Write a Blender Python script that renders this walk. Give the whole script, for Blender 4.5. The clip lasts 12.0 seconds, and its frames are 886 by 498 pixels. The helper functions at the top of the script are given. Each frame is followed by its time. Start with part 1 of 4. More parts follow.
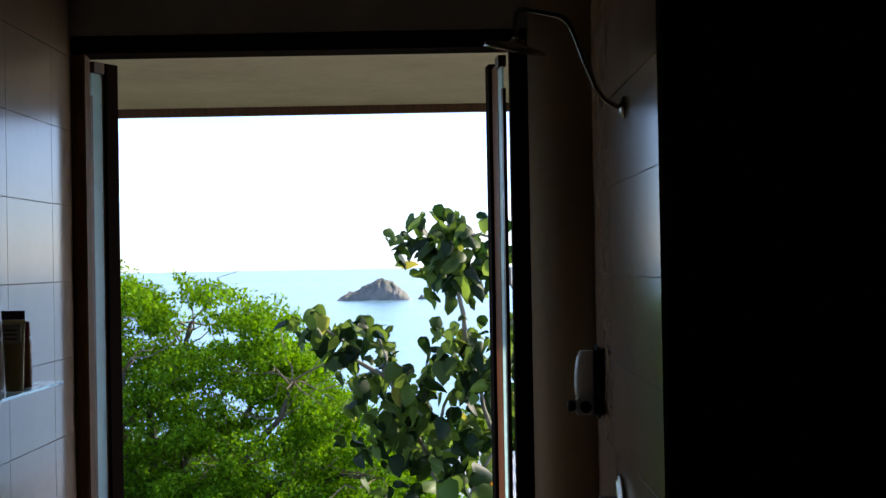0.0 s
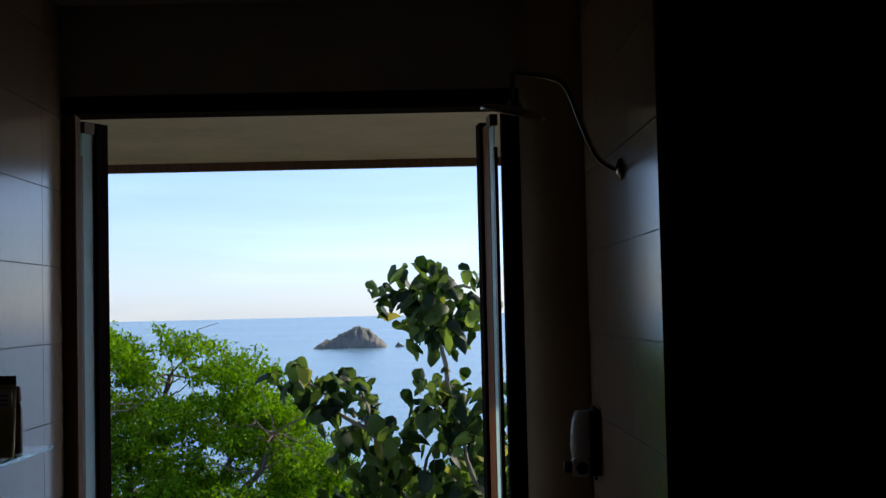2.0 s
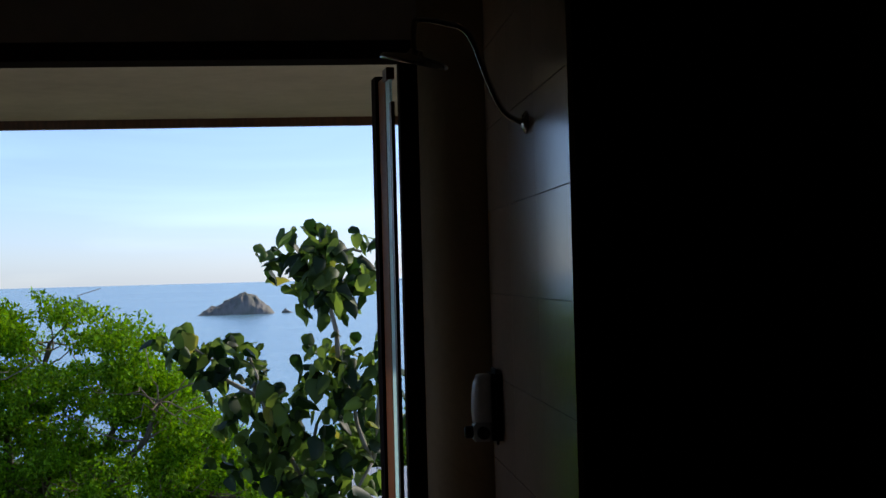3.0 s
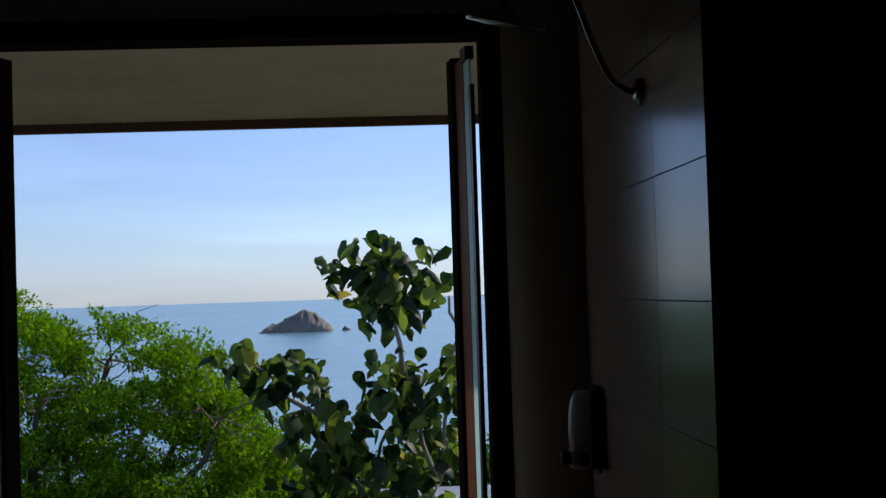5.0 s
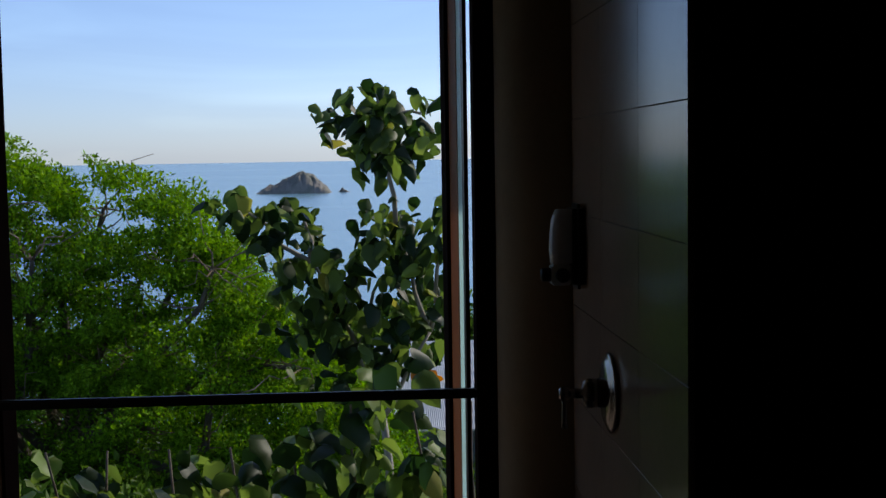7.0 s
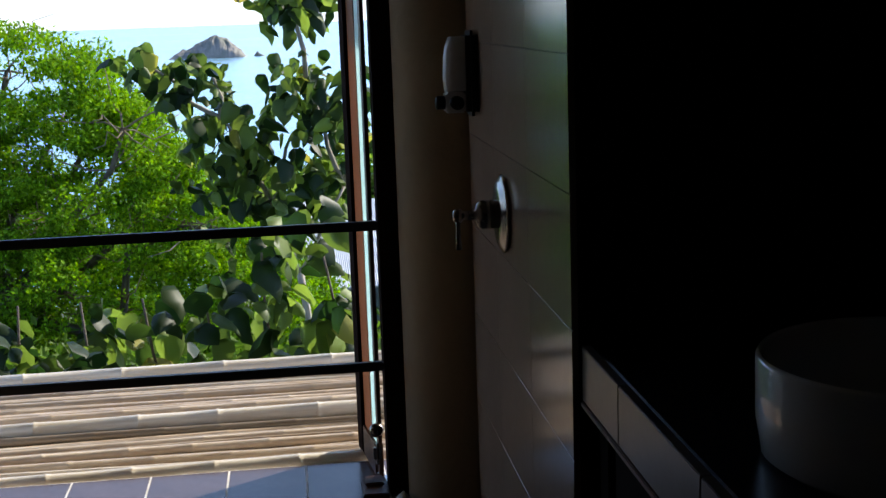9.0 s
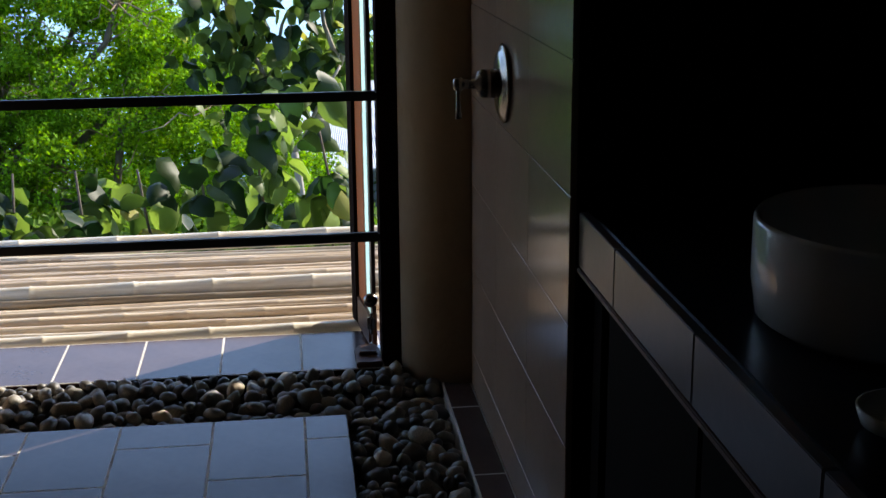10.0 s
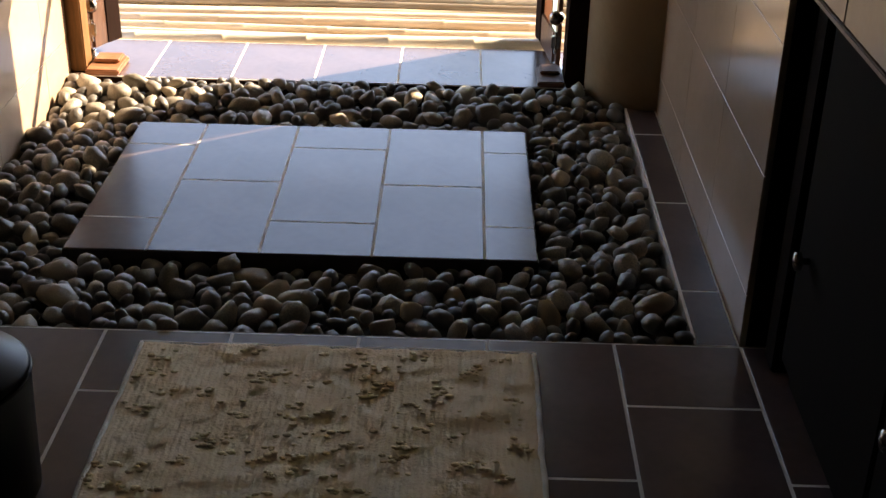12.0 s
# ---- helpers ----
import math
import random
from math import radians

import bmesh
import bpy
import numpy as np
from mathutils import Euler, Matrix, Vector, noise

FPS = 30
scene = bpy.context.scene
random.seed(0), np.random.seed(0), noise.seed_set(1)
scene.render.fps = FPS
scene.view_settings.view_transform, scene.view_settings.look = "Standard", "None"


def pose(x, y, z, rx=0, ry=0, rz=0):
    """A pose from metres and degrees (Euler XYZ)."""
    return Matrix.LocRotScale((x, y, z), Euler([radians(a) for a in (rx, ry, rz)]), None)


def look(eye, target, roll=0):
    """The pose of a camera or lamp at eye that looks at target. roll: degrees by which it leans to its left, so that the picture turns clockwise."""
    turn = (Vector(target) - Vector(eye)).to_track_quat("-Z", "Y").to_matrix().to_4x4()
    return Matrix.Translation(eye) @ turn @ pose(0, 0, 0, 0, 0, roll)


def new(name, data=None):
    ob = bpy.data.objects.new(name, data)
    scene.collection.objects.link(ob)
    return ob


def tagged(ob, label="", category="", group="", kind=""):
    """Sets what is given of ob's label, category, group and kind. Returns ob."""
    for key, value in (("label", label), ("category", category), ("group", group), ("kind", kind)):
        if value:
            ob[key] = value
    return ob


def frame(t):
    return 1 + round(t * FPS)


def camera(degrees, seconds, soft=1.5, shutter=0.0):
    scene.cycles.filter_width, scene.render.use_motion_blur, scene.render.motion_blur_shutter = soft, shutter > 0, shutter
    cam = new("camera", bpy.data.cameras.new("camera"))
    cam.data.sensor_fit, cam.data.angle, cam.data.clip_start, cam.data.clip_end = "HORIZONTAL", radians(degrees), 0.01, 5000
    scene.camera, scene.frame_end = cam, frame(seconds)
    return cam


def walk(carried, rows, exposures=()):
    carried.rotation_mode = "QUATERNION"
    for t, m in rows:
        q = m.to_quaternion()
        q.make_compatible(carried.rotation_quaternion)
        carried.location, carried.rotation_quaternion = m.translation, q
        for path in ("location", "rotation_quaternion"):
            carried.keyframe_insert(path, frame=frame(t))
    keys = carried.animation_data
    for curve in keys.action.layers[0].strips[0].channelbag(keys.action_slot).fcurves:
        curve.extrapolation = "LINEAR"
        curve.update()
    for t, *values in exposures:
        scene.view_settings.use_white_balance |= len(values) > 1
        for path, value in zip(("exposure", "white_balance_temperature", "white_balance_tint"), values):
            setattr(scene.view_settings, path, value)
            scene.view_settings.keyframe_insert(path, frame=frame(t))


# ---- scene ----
cam = camera(38.1, 12.0)
PATH = [
    (0, (0.091, -0.409, 1.666), (0.085, 1.591, 1.686), -1.0),
    (0.5, (0.087, -0.429, 1.684), (0.1, 1.57, 1.733), -0.6),
    (1, (0.085, -0.396, 1.7), (0.09, 1.602, 1.778), -0.8),
    (1.5, (0.066, -0.418, 1.712), (0.075, 1.578, 1.83), -0.5),
    (2, (0.037, -0.396, 1.708), (0.069, 1.602, 1.801), -1.3),
    (2.5, (0.011, -0.349, 1.699), (0.159, 1.644, 1.762), -1.5),
    (3, (0.013, -0.234, 1.693), (0.219, 1.755, 1.728), -1.5),
    (3.5, (0.04, -0.11, 1.707), (0.171, 1.884, 1.766), -0.7),
    (5.5, (-0.032, 0.304, 1.626), (0.085, 2.299, 1.69), -1.9),
    (6, (-0.011, 0.252, 1.594), (0.098, 2.249, 1.612), -1.1),
    (6.5, (0.01, 0.275, 1.563), (0.116, 2.271, 1.486), -1.0),
    (7, (0.01, 0.235, 1.534), (0.124, 2.227, 1.386), -0.9),
    (7.5, (0.037, 0.197, 1.524), (0.179, 2.178, 1.29), -0.9),
    (9.5, (0.069, 0.184, 1.428), (0.313, 2.122, 0.999), -1.8),
    (10, (0.052, 0.172, 1.409), (0.284, 2.086, 0.874), -0.5),
    (10.5, (0.045, 0.18, 1.366), (0.261, 2.056, 0.707), 0.5),
    (11, (0.033, 0.191, 1.334), (0.189, 2.025, 0.553), 1.5),
    (11.5, (0.008, 0.226, 1.318), (0.083, 2.026, 0.451), 2.2),
    (12, (-0.007, 0.257, 1.309), (-0.022, 2.037, 0.398), 1.4),
]

EXPOSURES = [(0.0, 0.7, 6900, 11), (1.0, 0.3, 6800, 11), (1.5, -0.05, 6800, 12), (2.5, -0.3, 6700, 11), (3.5, -0.45, 6600, 11), (5.5, -0.75, 6600, 11),
             (6.5, -0.8, 6600, 11), (7.5, -0.4, 6600, 10), (9.5, 0.95, 6700, 9), (10.5, 1.15, 7100, 11), (11.0, 1.4, 7700, 14), (11.5, 1.85, 8500, 15), (12.0, 2.42, 9200, 16)]
walk(cam, [(t, look(eye, target, roll)) for t, eye, target, roll in PATH], EXPOSURES)

# ---------------------------------------------------------------- world and sun
SUN_DIR = Vector((0.84 * math.cos(radians(30)), 0.54 * math.cos(radians(30)), math.sin(radians(30)))).normalized()
world = bpy.data.worlds.new("sky")
scene.world = world
world.use_nodes = True
wn, wl = world.node_tree.nodes, world.node_tree.links
sky = wn.new("ShaderNodeTexSky")
sky.sky_type = "NISHITA"
sky.sun_disc = False
sky.sun_elevation = radians(30)
sky.sun_rotation = math.atan2(SUN_DIR.x, SUN_DIR.y)
sky.air_density, sky.dust_density, sky.ozone_density = 1.0, 0.25, 2.0
# clear coastal sky, slightly blue, with thin cirrus streaks
coords, stretch, cirrus = wn.new("ShaderNodeTexCoord"), wn.new("ShaderNodeMapping"), wn.new("ShaderNodeTexNoise")
stretch.inputs["Scale"].default_value = (1.6, 1.6, 11.0)
stretch.inputs["Rotation"].default_value = (0.1, 0.12, 0.0)
cirrus.inputs["Scale"].default_value, cirrus.inputs["Detail"].default_value, cirrus.inputs["Distortion"].default_value = 2.2, 7, 0.6
wisp, tint = wn.new("ShaderNodeValToRGB"), wn.new("ShaderNodeMix")
wisp.color_ramp.elements[0].position, wisp.color_ramp.elements[1].position = 0.48, 0.8
wisp.color_ramp.elements[0].color, wisp.color_ramp.elements[1].color = (1.16, 1.16, 1.26, 1), (1.36, 1.35, 1.4, 1)
tint.data_type, tint.blend_type = "RGBA", "MULTIPLY"
tint.inputs["Factor"].default_value = 1.0
wl.new(coords.outputs["Generated"], stretch.inputs[0])
wl.new(stretch.outputs[0], cirrus.inputs["Vector"])
wl.new(cirrus.outputs[0], wisp.inputs[0])
wl.new(sky.outputs[0], tint.inputs[6])
wl.new(wisp.outputs[0], tint.inputs[7])
split, haze, veil = wn.new("ShaderNodeSeparateXYZ"), wn.new("ShaderNodeValToRGB"), wn.new("ShaderNodeMix")
haze.color_ramp.elements[0].color, haze.color_ramp.elements[1].color = (0.74, 0.94, 1.45, 1), (1.0, 1.0, 1.02, 1)
haze.color_ramp.elements[1].position = 0.3
veil.data_type, veil.blend_type = "RGBA", "MULTIPLY"
veil.inputs["Factor"].default_value = 1.0
wl.new(coords.outputs["Generated"], split.inputs[0])
wl.new(split.outputs["Z"], haze.inputs[0])
wl.new(tint.outputs[2], veil.inputs[6])
wl.new(haze.outputs[0], veil.inputs[7])
wl.new(veil.outputs[2], wn["Background"].inputs[0])
wn["Background"].inputs[1].default_value = 0.15
sun = new("sun", bpy.data.lights.new("sun", "SUN"))
sun.data.energy, sun.data.angle, sun.data.color = 5.0, radians(0.5), (1.0, 0.93, 0.82)
sun.matrix_world = look(SUN_DIR * 40, (0, 0, 0))


# ---------------------------------------------------------------- materials
def material(name, color, rough=0.6, metal=0.0, second=None, scale=8.0, bump=0.0, bump_scale=60.0, per="", spread=0.0,
             stretch=(1, 1, 1), spec=0.5):
    """Principled surface: two scales of colour variation, fine bump, and an optional change from piece to piece."""
    m = bpy.data.materials.new(name)
    m.use_nodes = True
    nodes, links = m.node_tree.nodes, m.node_tree.links
    b = nodes["Principled BSDF"]
    b.inputs["Roughness"].default_value, b.inputs["Metallic"].default_value = rough, metal
    b.inputs["Specular IOR Level"].default_value = spec
    second = second or tuple(c * 0.75 for c in color)
    tc, mp = nodes.new("ShaderNodeTexCoord"), nodes.new("ShaderNodeMapping")
    mp.inputs["Scale"].default_value = stretch
    links.new(tc.outputs["Object"], mp.inputs[0])
    na, nb = nodes.new("ShaderNodeTexNoise"), nodes.new("ShaderNodeTexNoise")
    na.inputs["Scale"].default_value, nb.inputs["Scale"].default_value = scale, scale * 9
    na.inputs["Detail"].default_value = 5
    for n in (na, nb):
        links.new(mp.outputs[0], n.inputs["Vector"])
    mx = nodes.new("ShaderNodeMath")
    mx.operation = "MULTIPLY_ADD"
    links.new(nb.outputs[0], mx.inputs[0])
    mx.inputs[1].default_value = 0.35
    links.new(na.outputs[0], mx.inputs[2])
    ramp = nodes.new("ShaderNodeValToRGB")
    ramp.color_ramp.elements[0].position, ramp.color_ramp.elements[1].position = 0.45, 0.9
    ramp.color_ramp.elements[0].color, ramp.color_ramp.elements[1].color = (*color, 1), (*second, 1)
    links.new(mx.outputs[0], ramp.inputs[0])
    out = ramp.outputs[0]
    if per:
        info = nodes.new("ShaderNodeObjectInfo" if per == "object" else "ShaderNodeNewGeometry")
        hsv = nodes.new("ShaderNodeHueSaturation")
        mr = nodes.new("ShaderNodeMapRange")
        mr.inputs["To Min"].default_value, mr.inputs["To Max"].default_value = 1 - spread, 1 + spread
        links.new(info.outputs["Random" if per == "object" else "Random Per Island"], mr.inputs["Value"])
        links.new(mr.outputs[0], hsv.inputs["Value"])
        links.new(out, hsv.inputs["Color"])
        out = hsv.outputs[0]
    links.new(out, b.inputs["Base Color"])
    if bump:
        nc, bp = nodes.new("ShaderNodeTexNoise"), nodes.new("ShaderNodeBump")
        nc.inputs["Scale"].default_value, bp.inputs["Strength"].default_value, bp.inputs["Distance"].default_value = bump_scale, bump, 0.01
        links.new(mp.outputs[0], nc.inputs["Vector"])
        links.new(nc.outputs[0], bp.inputs["Height"])
        links.new(bp.outputs[0], b.inputs["Normal"])
    return m


def leafy(name, dark, light, through_light=0.45, yellow=None, gloss=0.3, per="island"):
    """A leaf: diffuse and translucent with a slight gloss, changing from leaf to leaf."""
    m = bpy.data.materials.new(name)
    m.use_nodes = True
    nodes, links = m.node_tree.nodes, m.node_tree.links
    b = nodes["Principled BSDF"]
    geo = nodes.new("ShaderNodeNewGeometry" if per == "island" else "ShaderNodeObjectInfo")
    ramp = nodes.new("ShaderNodeValToRGB")
    ramp.color_ramp.elements[0].color, ramp.color_ramp.elements[1].color = (*dark, 1), (*light, 1)
    ramp.color_ramp.elements[1].position = 0.97
    if yellow:
        e = ramp.color_ramp.elements.new(0.998)
        e.color = (*yellow, 1)
    links.new(geo.outputs["Random Per Island" if per == "island" else "Random"], ramp.inputs[0])
    links.new(ramp.outputs[0], b.inputs["Base Color"])
    b.inputs["Roughness"].default_value, b.inputs["Specular IOR Level"].default_value = 0.5, gloss
    tr, mix = nodes.new("ShaderNodeBsdfTranslucent"), nodes.new("ShaderNodeMixShader")
    bright = nodes.new("ShaderNodeHueSaturation")
    bright.inputs["Value"].default_value, bright.inputs["Saturation"].default_value = 1.7, 1.1
    links.new(ramp.outputs[0], bright.inputs["Color"])
    links.new(bright.outputs[0], tr.inputs["Color"])
    mix.inputs[0].default_value = through_light
    links.new(b.outputs[0], mix.inputs[1])
    links.new(tr.outputs[0], mix.inputs[2])
    links.new(mix.outputs[0], nodes["Material Output"].inputs[0])
    return m


def glassy(name, tint, rough=0.0, transmission=1.0):
    m = material(name, tint, rough)
    b = m.node_tree.nodes["Principled BSDF"]
    b.inputs["Transmission Weight"].default_value = transmission
    b.inputs["IOR"].default_value = 1.45
    return m


def sea_material():
    m = material("sea_water", (0.2, 0.37, 0.45), 0.22, second=(0.14, 0.29, 0.38), scale=0.004, bump=0.0, stretch=(0.25, 1, 1))
    nodes, links = m.node_tree.nodes, m.node_tree.links
    n, bp = nodes.new("ShaderNodeTexNoise"), nodes.new("ShaderNodeBump")
    n.inputs["Scale"].default_value, n.inputs["Detail"].default_value = 0.25, 6
    bp.inputs["Strength"].default_value, bp.inputs["Distance"].default_value = 0.25, 1.0
    links.new(nodes["Texture Coordinate"].outputs["Object"], n.inputs["Vector"])
    links.new(n.outputs[0], bp.inputs["Height"])
    links.new(bp.outputs[0], nodes["Principled BSDF"].inputs["Normal"])
    return m


M_TILE_DARK = material("dark_floor_tile", (0.115, 0.08, 0.076), 0.22, second=(0.08, 0.056, 0.053), scale=5, bump=0.03, bump_scale=30, per="object", spread=0.12, spec=0.4)
M_GROUT = material("pale_grout", (0.74, 0.7, 0.66), 0.9, bump=0.3)
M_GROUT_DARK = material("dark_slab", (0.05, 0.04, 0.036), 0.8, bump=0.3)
M_TILE_WALL = material("beige_wall_tile", (0.41, 0.3, 0.225), 0.16, second=(0.36, 0.265, 0.195), scale=3, bump=0.02, bump_scale=9, per="object", spread=0.04)
M_TILE_EDGE = material("grey_edge_tile", (0.15, 0.125, 0.11), 0.3, second=(0.11, 0.095, 0.085), scale=6, bump=0.03, bump_scale=30, per="object", spread=0.08, spec=0.3)
M_GROUT_WALL = material("wall_grout", (0.27, 0.2, 0.15), 0.9, bump=0.2)
M_PLASTER = material("beige_plaster", (0.35, 0.255, 0.145), 0.9, second=(0.29, 0.21, 0.118), scale=3, bump=0.25, bump_scale=40)
M_CEILING = material("white_ceiling_paint", (0.42, 0.39, 0.36), 0.85, scale=2, bump=0.1)
M_SOFFIT = material("cream_soffit_paint", (0.62, 0.56, 0.49), 0.85, scale=1.5, bump=0.15)
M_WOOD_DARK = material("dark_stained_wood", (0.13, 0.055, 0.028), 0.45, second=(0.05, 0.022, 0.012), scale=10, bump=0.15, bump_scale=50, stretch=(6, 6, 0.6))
# Lit copy of the frame wood: the lighter brown holds the sunlight.
M_JAMB_SUNLIT = material("sunlit_jamb_wood", (0.2, 0.095, 0.04), 0.6, second=(0.1, 0.05, 0.02), scale=10, bump=0.15, bump_scale=50, stretch=(6, 6, 0.6), spec=0.1)
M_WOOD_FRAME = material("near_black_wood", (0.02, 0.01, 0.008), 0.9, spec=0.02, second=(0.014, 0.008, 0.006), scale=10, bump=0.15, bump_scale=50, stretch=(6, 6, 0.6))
# Lit sill wood: sunlight is part of this reddish colour.
M_SILL_SUNLIT = material("sunlit_reddish_sill_wood", (0.34, 0.13, 0.06), 0.5, second=(0.2, 0.075, 0.035), scale=12, bump=0.2, stretch=(0.6, 6, 6))
M_METAL_BLACK = material("black_painted_steel", (0.012, 0.011, 0.011), 0.5, bump=0.1)
M_CHROME = material("aged_chrome", (0.5, 0.48, 0.46), 0.2, 1.0, second=(0.38, 0.36, 0.34), scale=30)
M_BRONZE = material("dark_bronze_metal", (0.34, 0.3, 0.27), 0.22, 1.0, second=(0.2, 0.18, 0.16), scale=30)
M_PORCELAIN = material("white_porcelain", (0.78, 0.78, 0.77), 0.08, second=(0.74, 0.74, 0.73))
M_PLASTIC_W = material("white_plastic", (0.7, 0.7, 0.69), 0.35)
M_PLASTIC_B = material("black_plastic", (0.01, 0.01, 0.011), 0.35, spec=0.15)
# Cabinet wood; also paints the shade on the shower wall's end face.
M_BLACK_PANEL = material("cabinet_wood_and_wall_shade", (0.01, 0.0075, 0.006), 0.8, spec=0.04, second=(0.009, 0.007, 0.006), scale=6, bump=0.05, stretch=(5, 5, 0.5))
# Room shade put into the colour, so these walls bounce little light.
M_ROOM_UNLIT = material("unlit_room_wall", (0.03, 0.024, 0.022), 0.8, bump=0.1)
M_COUNTER = material("dark_counter_stone", (0.015, 0.015, 0.018), 0.25, second=(0.01, 0.01, 0.012), scale=20, spec=0.25)
M_FROST = material("frosted_glass", (0.72, 0.82, 0.82), 0.4, scale=2)
_b = M_FROST.node_tree.nodes["Principled BSDF"]
_t, _m = M_FROST.node_tree.nodes.new("ShaderNodeBsdfTranslucent"), M_FROST.node_tree.nodes.new("ShaderNodeMixShader")
_t.inputs[0].default_value = (0.74, 0.94, 0.96, 1)
_m.inputs[0].default_value = 0.6
M_FROST.node_tree.links.new(_b.outputs[0], _m.inputs[1])
M_FROST.node_tree.links.new(_t.outputs[0], _m.inputs[2])
M_FROST.node_tree.links.new(_m.outputs[0], M_FROST.node_tree.nodes["Material Output"].inputs[0])
# Stands in for sunlit stile wood: tan and translucent to pass the sun.
M_SUNLIT_WOOD_PANE = material("sunlit_wood_stand_in", (0.3, 0.16, 0.09), 0.5, second=(0.24, 0.12, 0.065), scale=10, stretch=(6, 6, 0.6), spec=0.1)
_b = M_SUNLIT_WOOD_PANE.node_tree.nodes["Principled BSDF"]
_t, _m = M_SUNLIT_WOOD_PANE.node_tree.nodes.new("ShaderNodeBsdfTranslucent"), M_SUNLIT_WOOD_PANE.node_tree.nodes.new("ShaderNodeMixShader")
_t.inputs[0].default_value = (0.5, 0.3, 0.2, 1)
_m.inputs[0].default_value = 0.4
M_SUNLIT_WOOD_PANE.node_tree.links.new(_b.outputs[0], _m.inputs[1])
M_SUNLIT_WOOD_PANE.node_tree.links.new(_t.outputs[0], _m.inputs[2])
M_SUNLIT_WOOD_PANE.node_tree.links.new(_m.outputs[0], M_SUNLIT_WOOD_PANE.node_tree.nodes["Material Output"].inputs[0])
M_GLASS = glassy("greenish_shelf_glass", (0.75, 0.93, 0.9))
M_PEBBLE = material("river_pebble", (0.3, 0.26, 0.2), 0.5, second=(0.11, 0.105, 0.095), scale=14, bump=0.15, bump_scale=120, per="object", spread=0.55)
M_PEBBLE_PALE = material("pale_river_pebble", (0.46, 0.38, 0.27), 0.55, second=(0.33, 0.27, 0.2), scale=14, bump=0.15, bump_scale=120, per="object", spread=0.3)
# Darker than the top pebbles: shade between stones is painted in.
M_PEBBLE_GAP_SHADE = material("gap_shaded_pebble", (0.13, 0.117, 0.1), 0.5, second=(0.07, 0.066, 0.062), scale=14, bump=0.15, bump_scale=120, per="island", spread=0.5)
M_BAMBOO = material("weathered_bamboo", (0.58, 0.48, 0.36), 0.28, second=(0.3, 0.21, 0.13), scale=5, bump=0.15, bump_scale=60, per="object", spread=0.5, stretch=(0.35, 9, 9))
M_BAMBOO_PALE = material("bleached_bamboo", (0.78, 0.72, 0.62), 0.3, second=(0.52, 0.43, 0.31), scale=5, bump=0.15, bump_scale=60, per="object", spread=0.12, stretch=(0.35, 9, 9))
M_BARK = material("grey_brown_bark", (0.16, 0.13, 0.1), 0.9, second=(0.08, 0.065, 0.05), scale=6, bump=0.6, bump_scale=25, stretch=(3, 3, 0.8))
M_BARK_PALE = material("pale_grey_bark", (0.42, 0.37, 0.3), 0.85, second=(0.27, 0.23, 0.18), scale=6, bump=0.4, bump_scale=25, stretch=(3, 3, 0.8))
M_TWIG = material("dry_pale_twig", (0.34, 0.25, 0.17), 0.9, second=(0.15, 0.1, 0.07), scale=4)
M_LEAF_FINE = leafy("feathery_green_leaf", (0.045, 0.1, 0.008), (0.24, 0.43, 0.03), 0.4, None, 0.06)
M_LEAF_SHRUB = leafy("shrub_leaf", (0.035, 0.075, 0.012), (0.12, 0.2, 0.03), 0.4, None, 0.1)
M_SOIL = material("hillside_soil", (0.1, 0.085, 0.05), 0.95, second=(0.05, 0.07, 0.025), scale=0.6, bump=0.5, bump_scale=4)
M_SEA = sea_material()
M_ROCK = material("bare_island_rock", (0.27, 0.24, 0.22), 0.9, second=(0.14, 0.15, 0.11), scale=0.15, bump=0.5, bump_scale=0.6)
M_FOAM = material("white_surf", (0.75, 0.78, 0.8), 0.6, scale=0.5)
M_ROOF = material("white_metal_roofing", (0.62, 0.64, 0.66), 0.4, second=(0.5, 0.52, 0.54), scale=1.5)
M_HOUSE = material("blue_grey_house_wall", (0.3, 0.34, 0.42), 0.8, scale=1)
M_MAT = material("cream_cotton_mat", (0.9, 0.75, 0.55), 0.95, second=(0.86, 0.67, 0.44), scale=9, bump=0.35, bump_scale=160)
M_TUFT = material("tan_cotton_tuft", (0.9, 0.76, 0.5), 0.95, second=(0.84, 0.64, 0.36), scale=30, bump=0.5, bump_scale=200, per="island", spread=0.15)
M_HEM = material("pale_mat_hem", (0.9, 0.86, 0.78), 0.95, scale=30, bump=0.5, bump_scale=250)
M_TUBE = material("yellow_tube_plastic", (0.75, 0.6, 0.25), 0.35)
M_TUBE_TOP = material("pale_tube_label", (0.8, 0.78, 0.72), 0.4)
M_BROWN = material("brown_plastic", (0.12, 0.06, 0.035), 0.3)
M_RED = material("dark_red_plastic", (0.25, 0.02, 0.025), 0.35)
M_AMBER = material("amber_lotion_bottle", (0.25, 0.1, 0.04), 0.25)


# ---------------------------------------------------------------- building helpers
def part(name, bm, mat, parent=None, label="", smooth=False):
    """Links a bmesh as one mesh object under a thing or a part."""
    me = bpy.data.meshes.new(name)
    bm.to_mesh(me)
    bm.free()
    return mesh_object(name, me, mat, parent, label, smooth)


def mesh_object(name, me, mat, parent=None, label="", smooth=False):
    if mat and not me.materials:
        me.materials.append(mat)
    if smooth:
        me.polygons.foreach_set("use_smooth", [True] * len(me.polygons))
    ob = new(name, me)
    if parent:
        ob.parent = parent
        ob.matrix_parent_inverse = Matrix.Translation(parent.matrix_basis.translation).inverted() if parent.parent is None else Matrix()
    if label:
        ob["label"] = label
    return ob


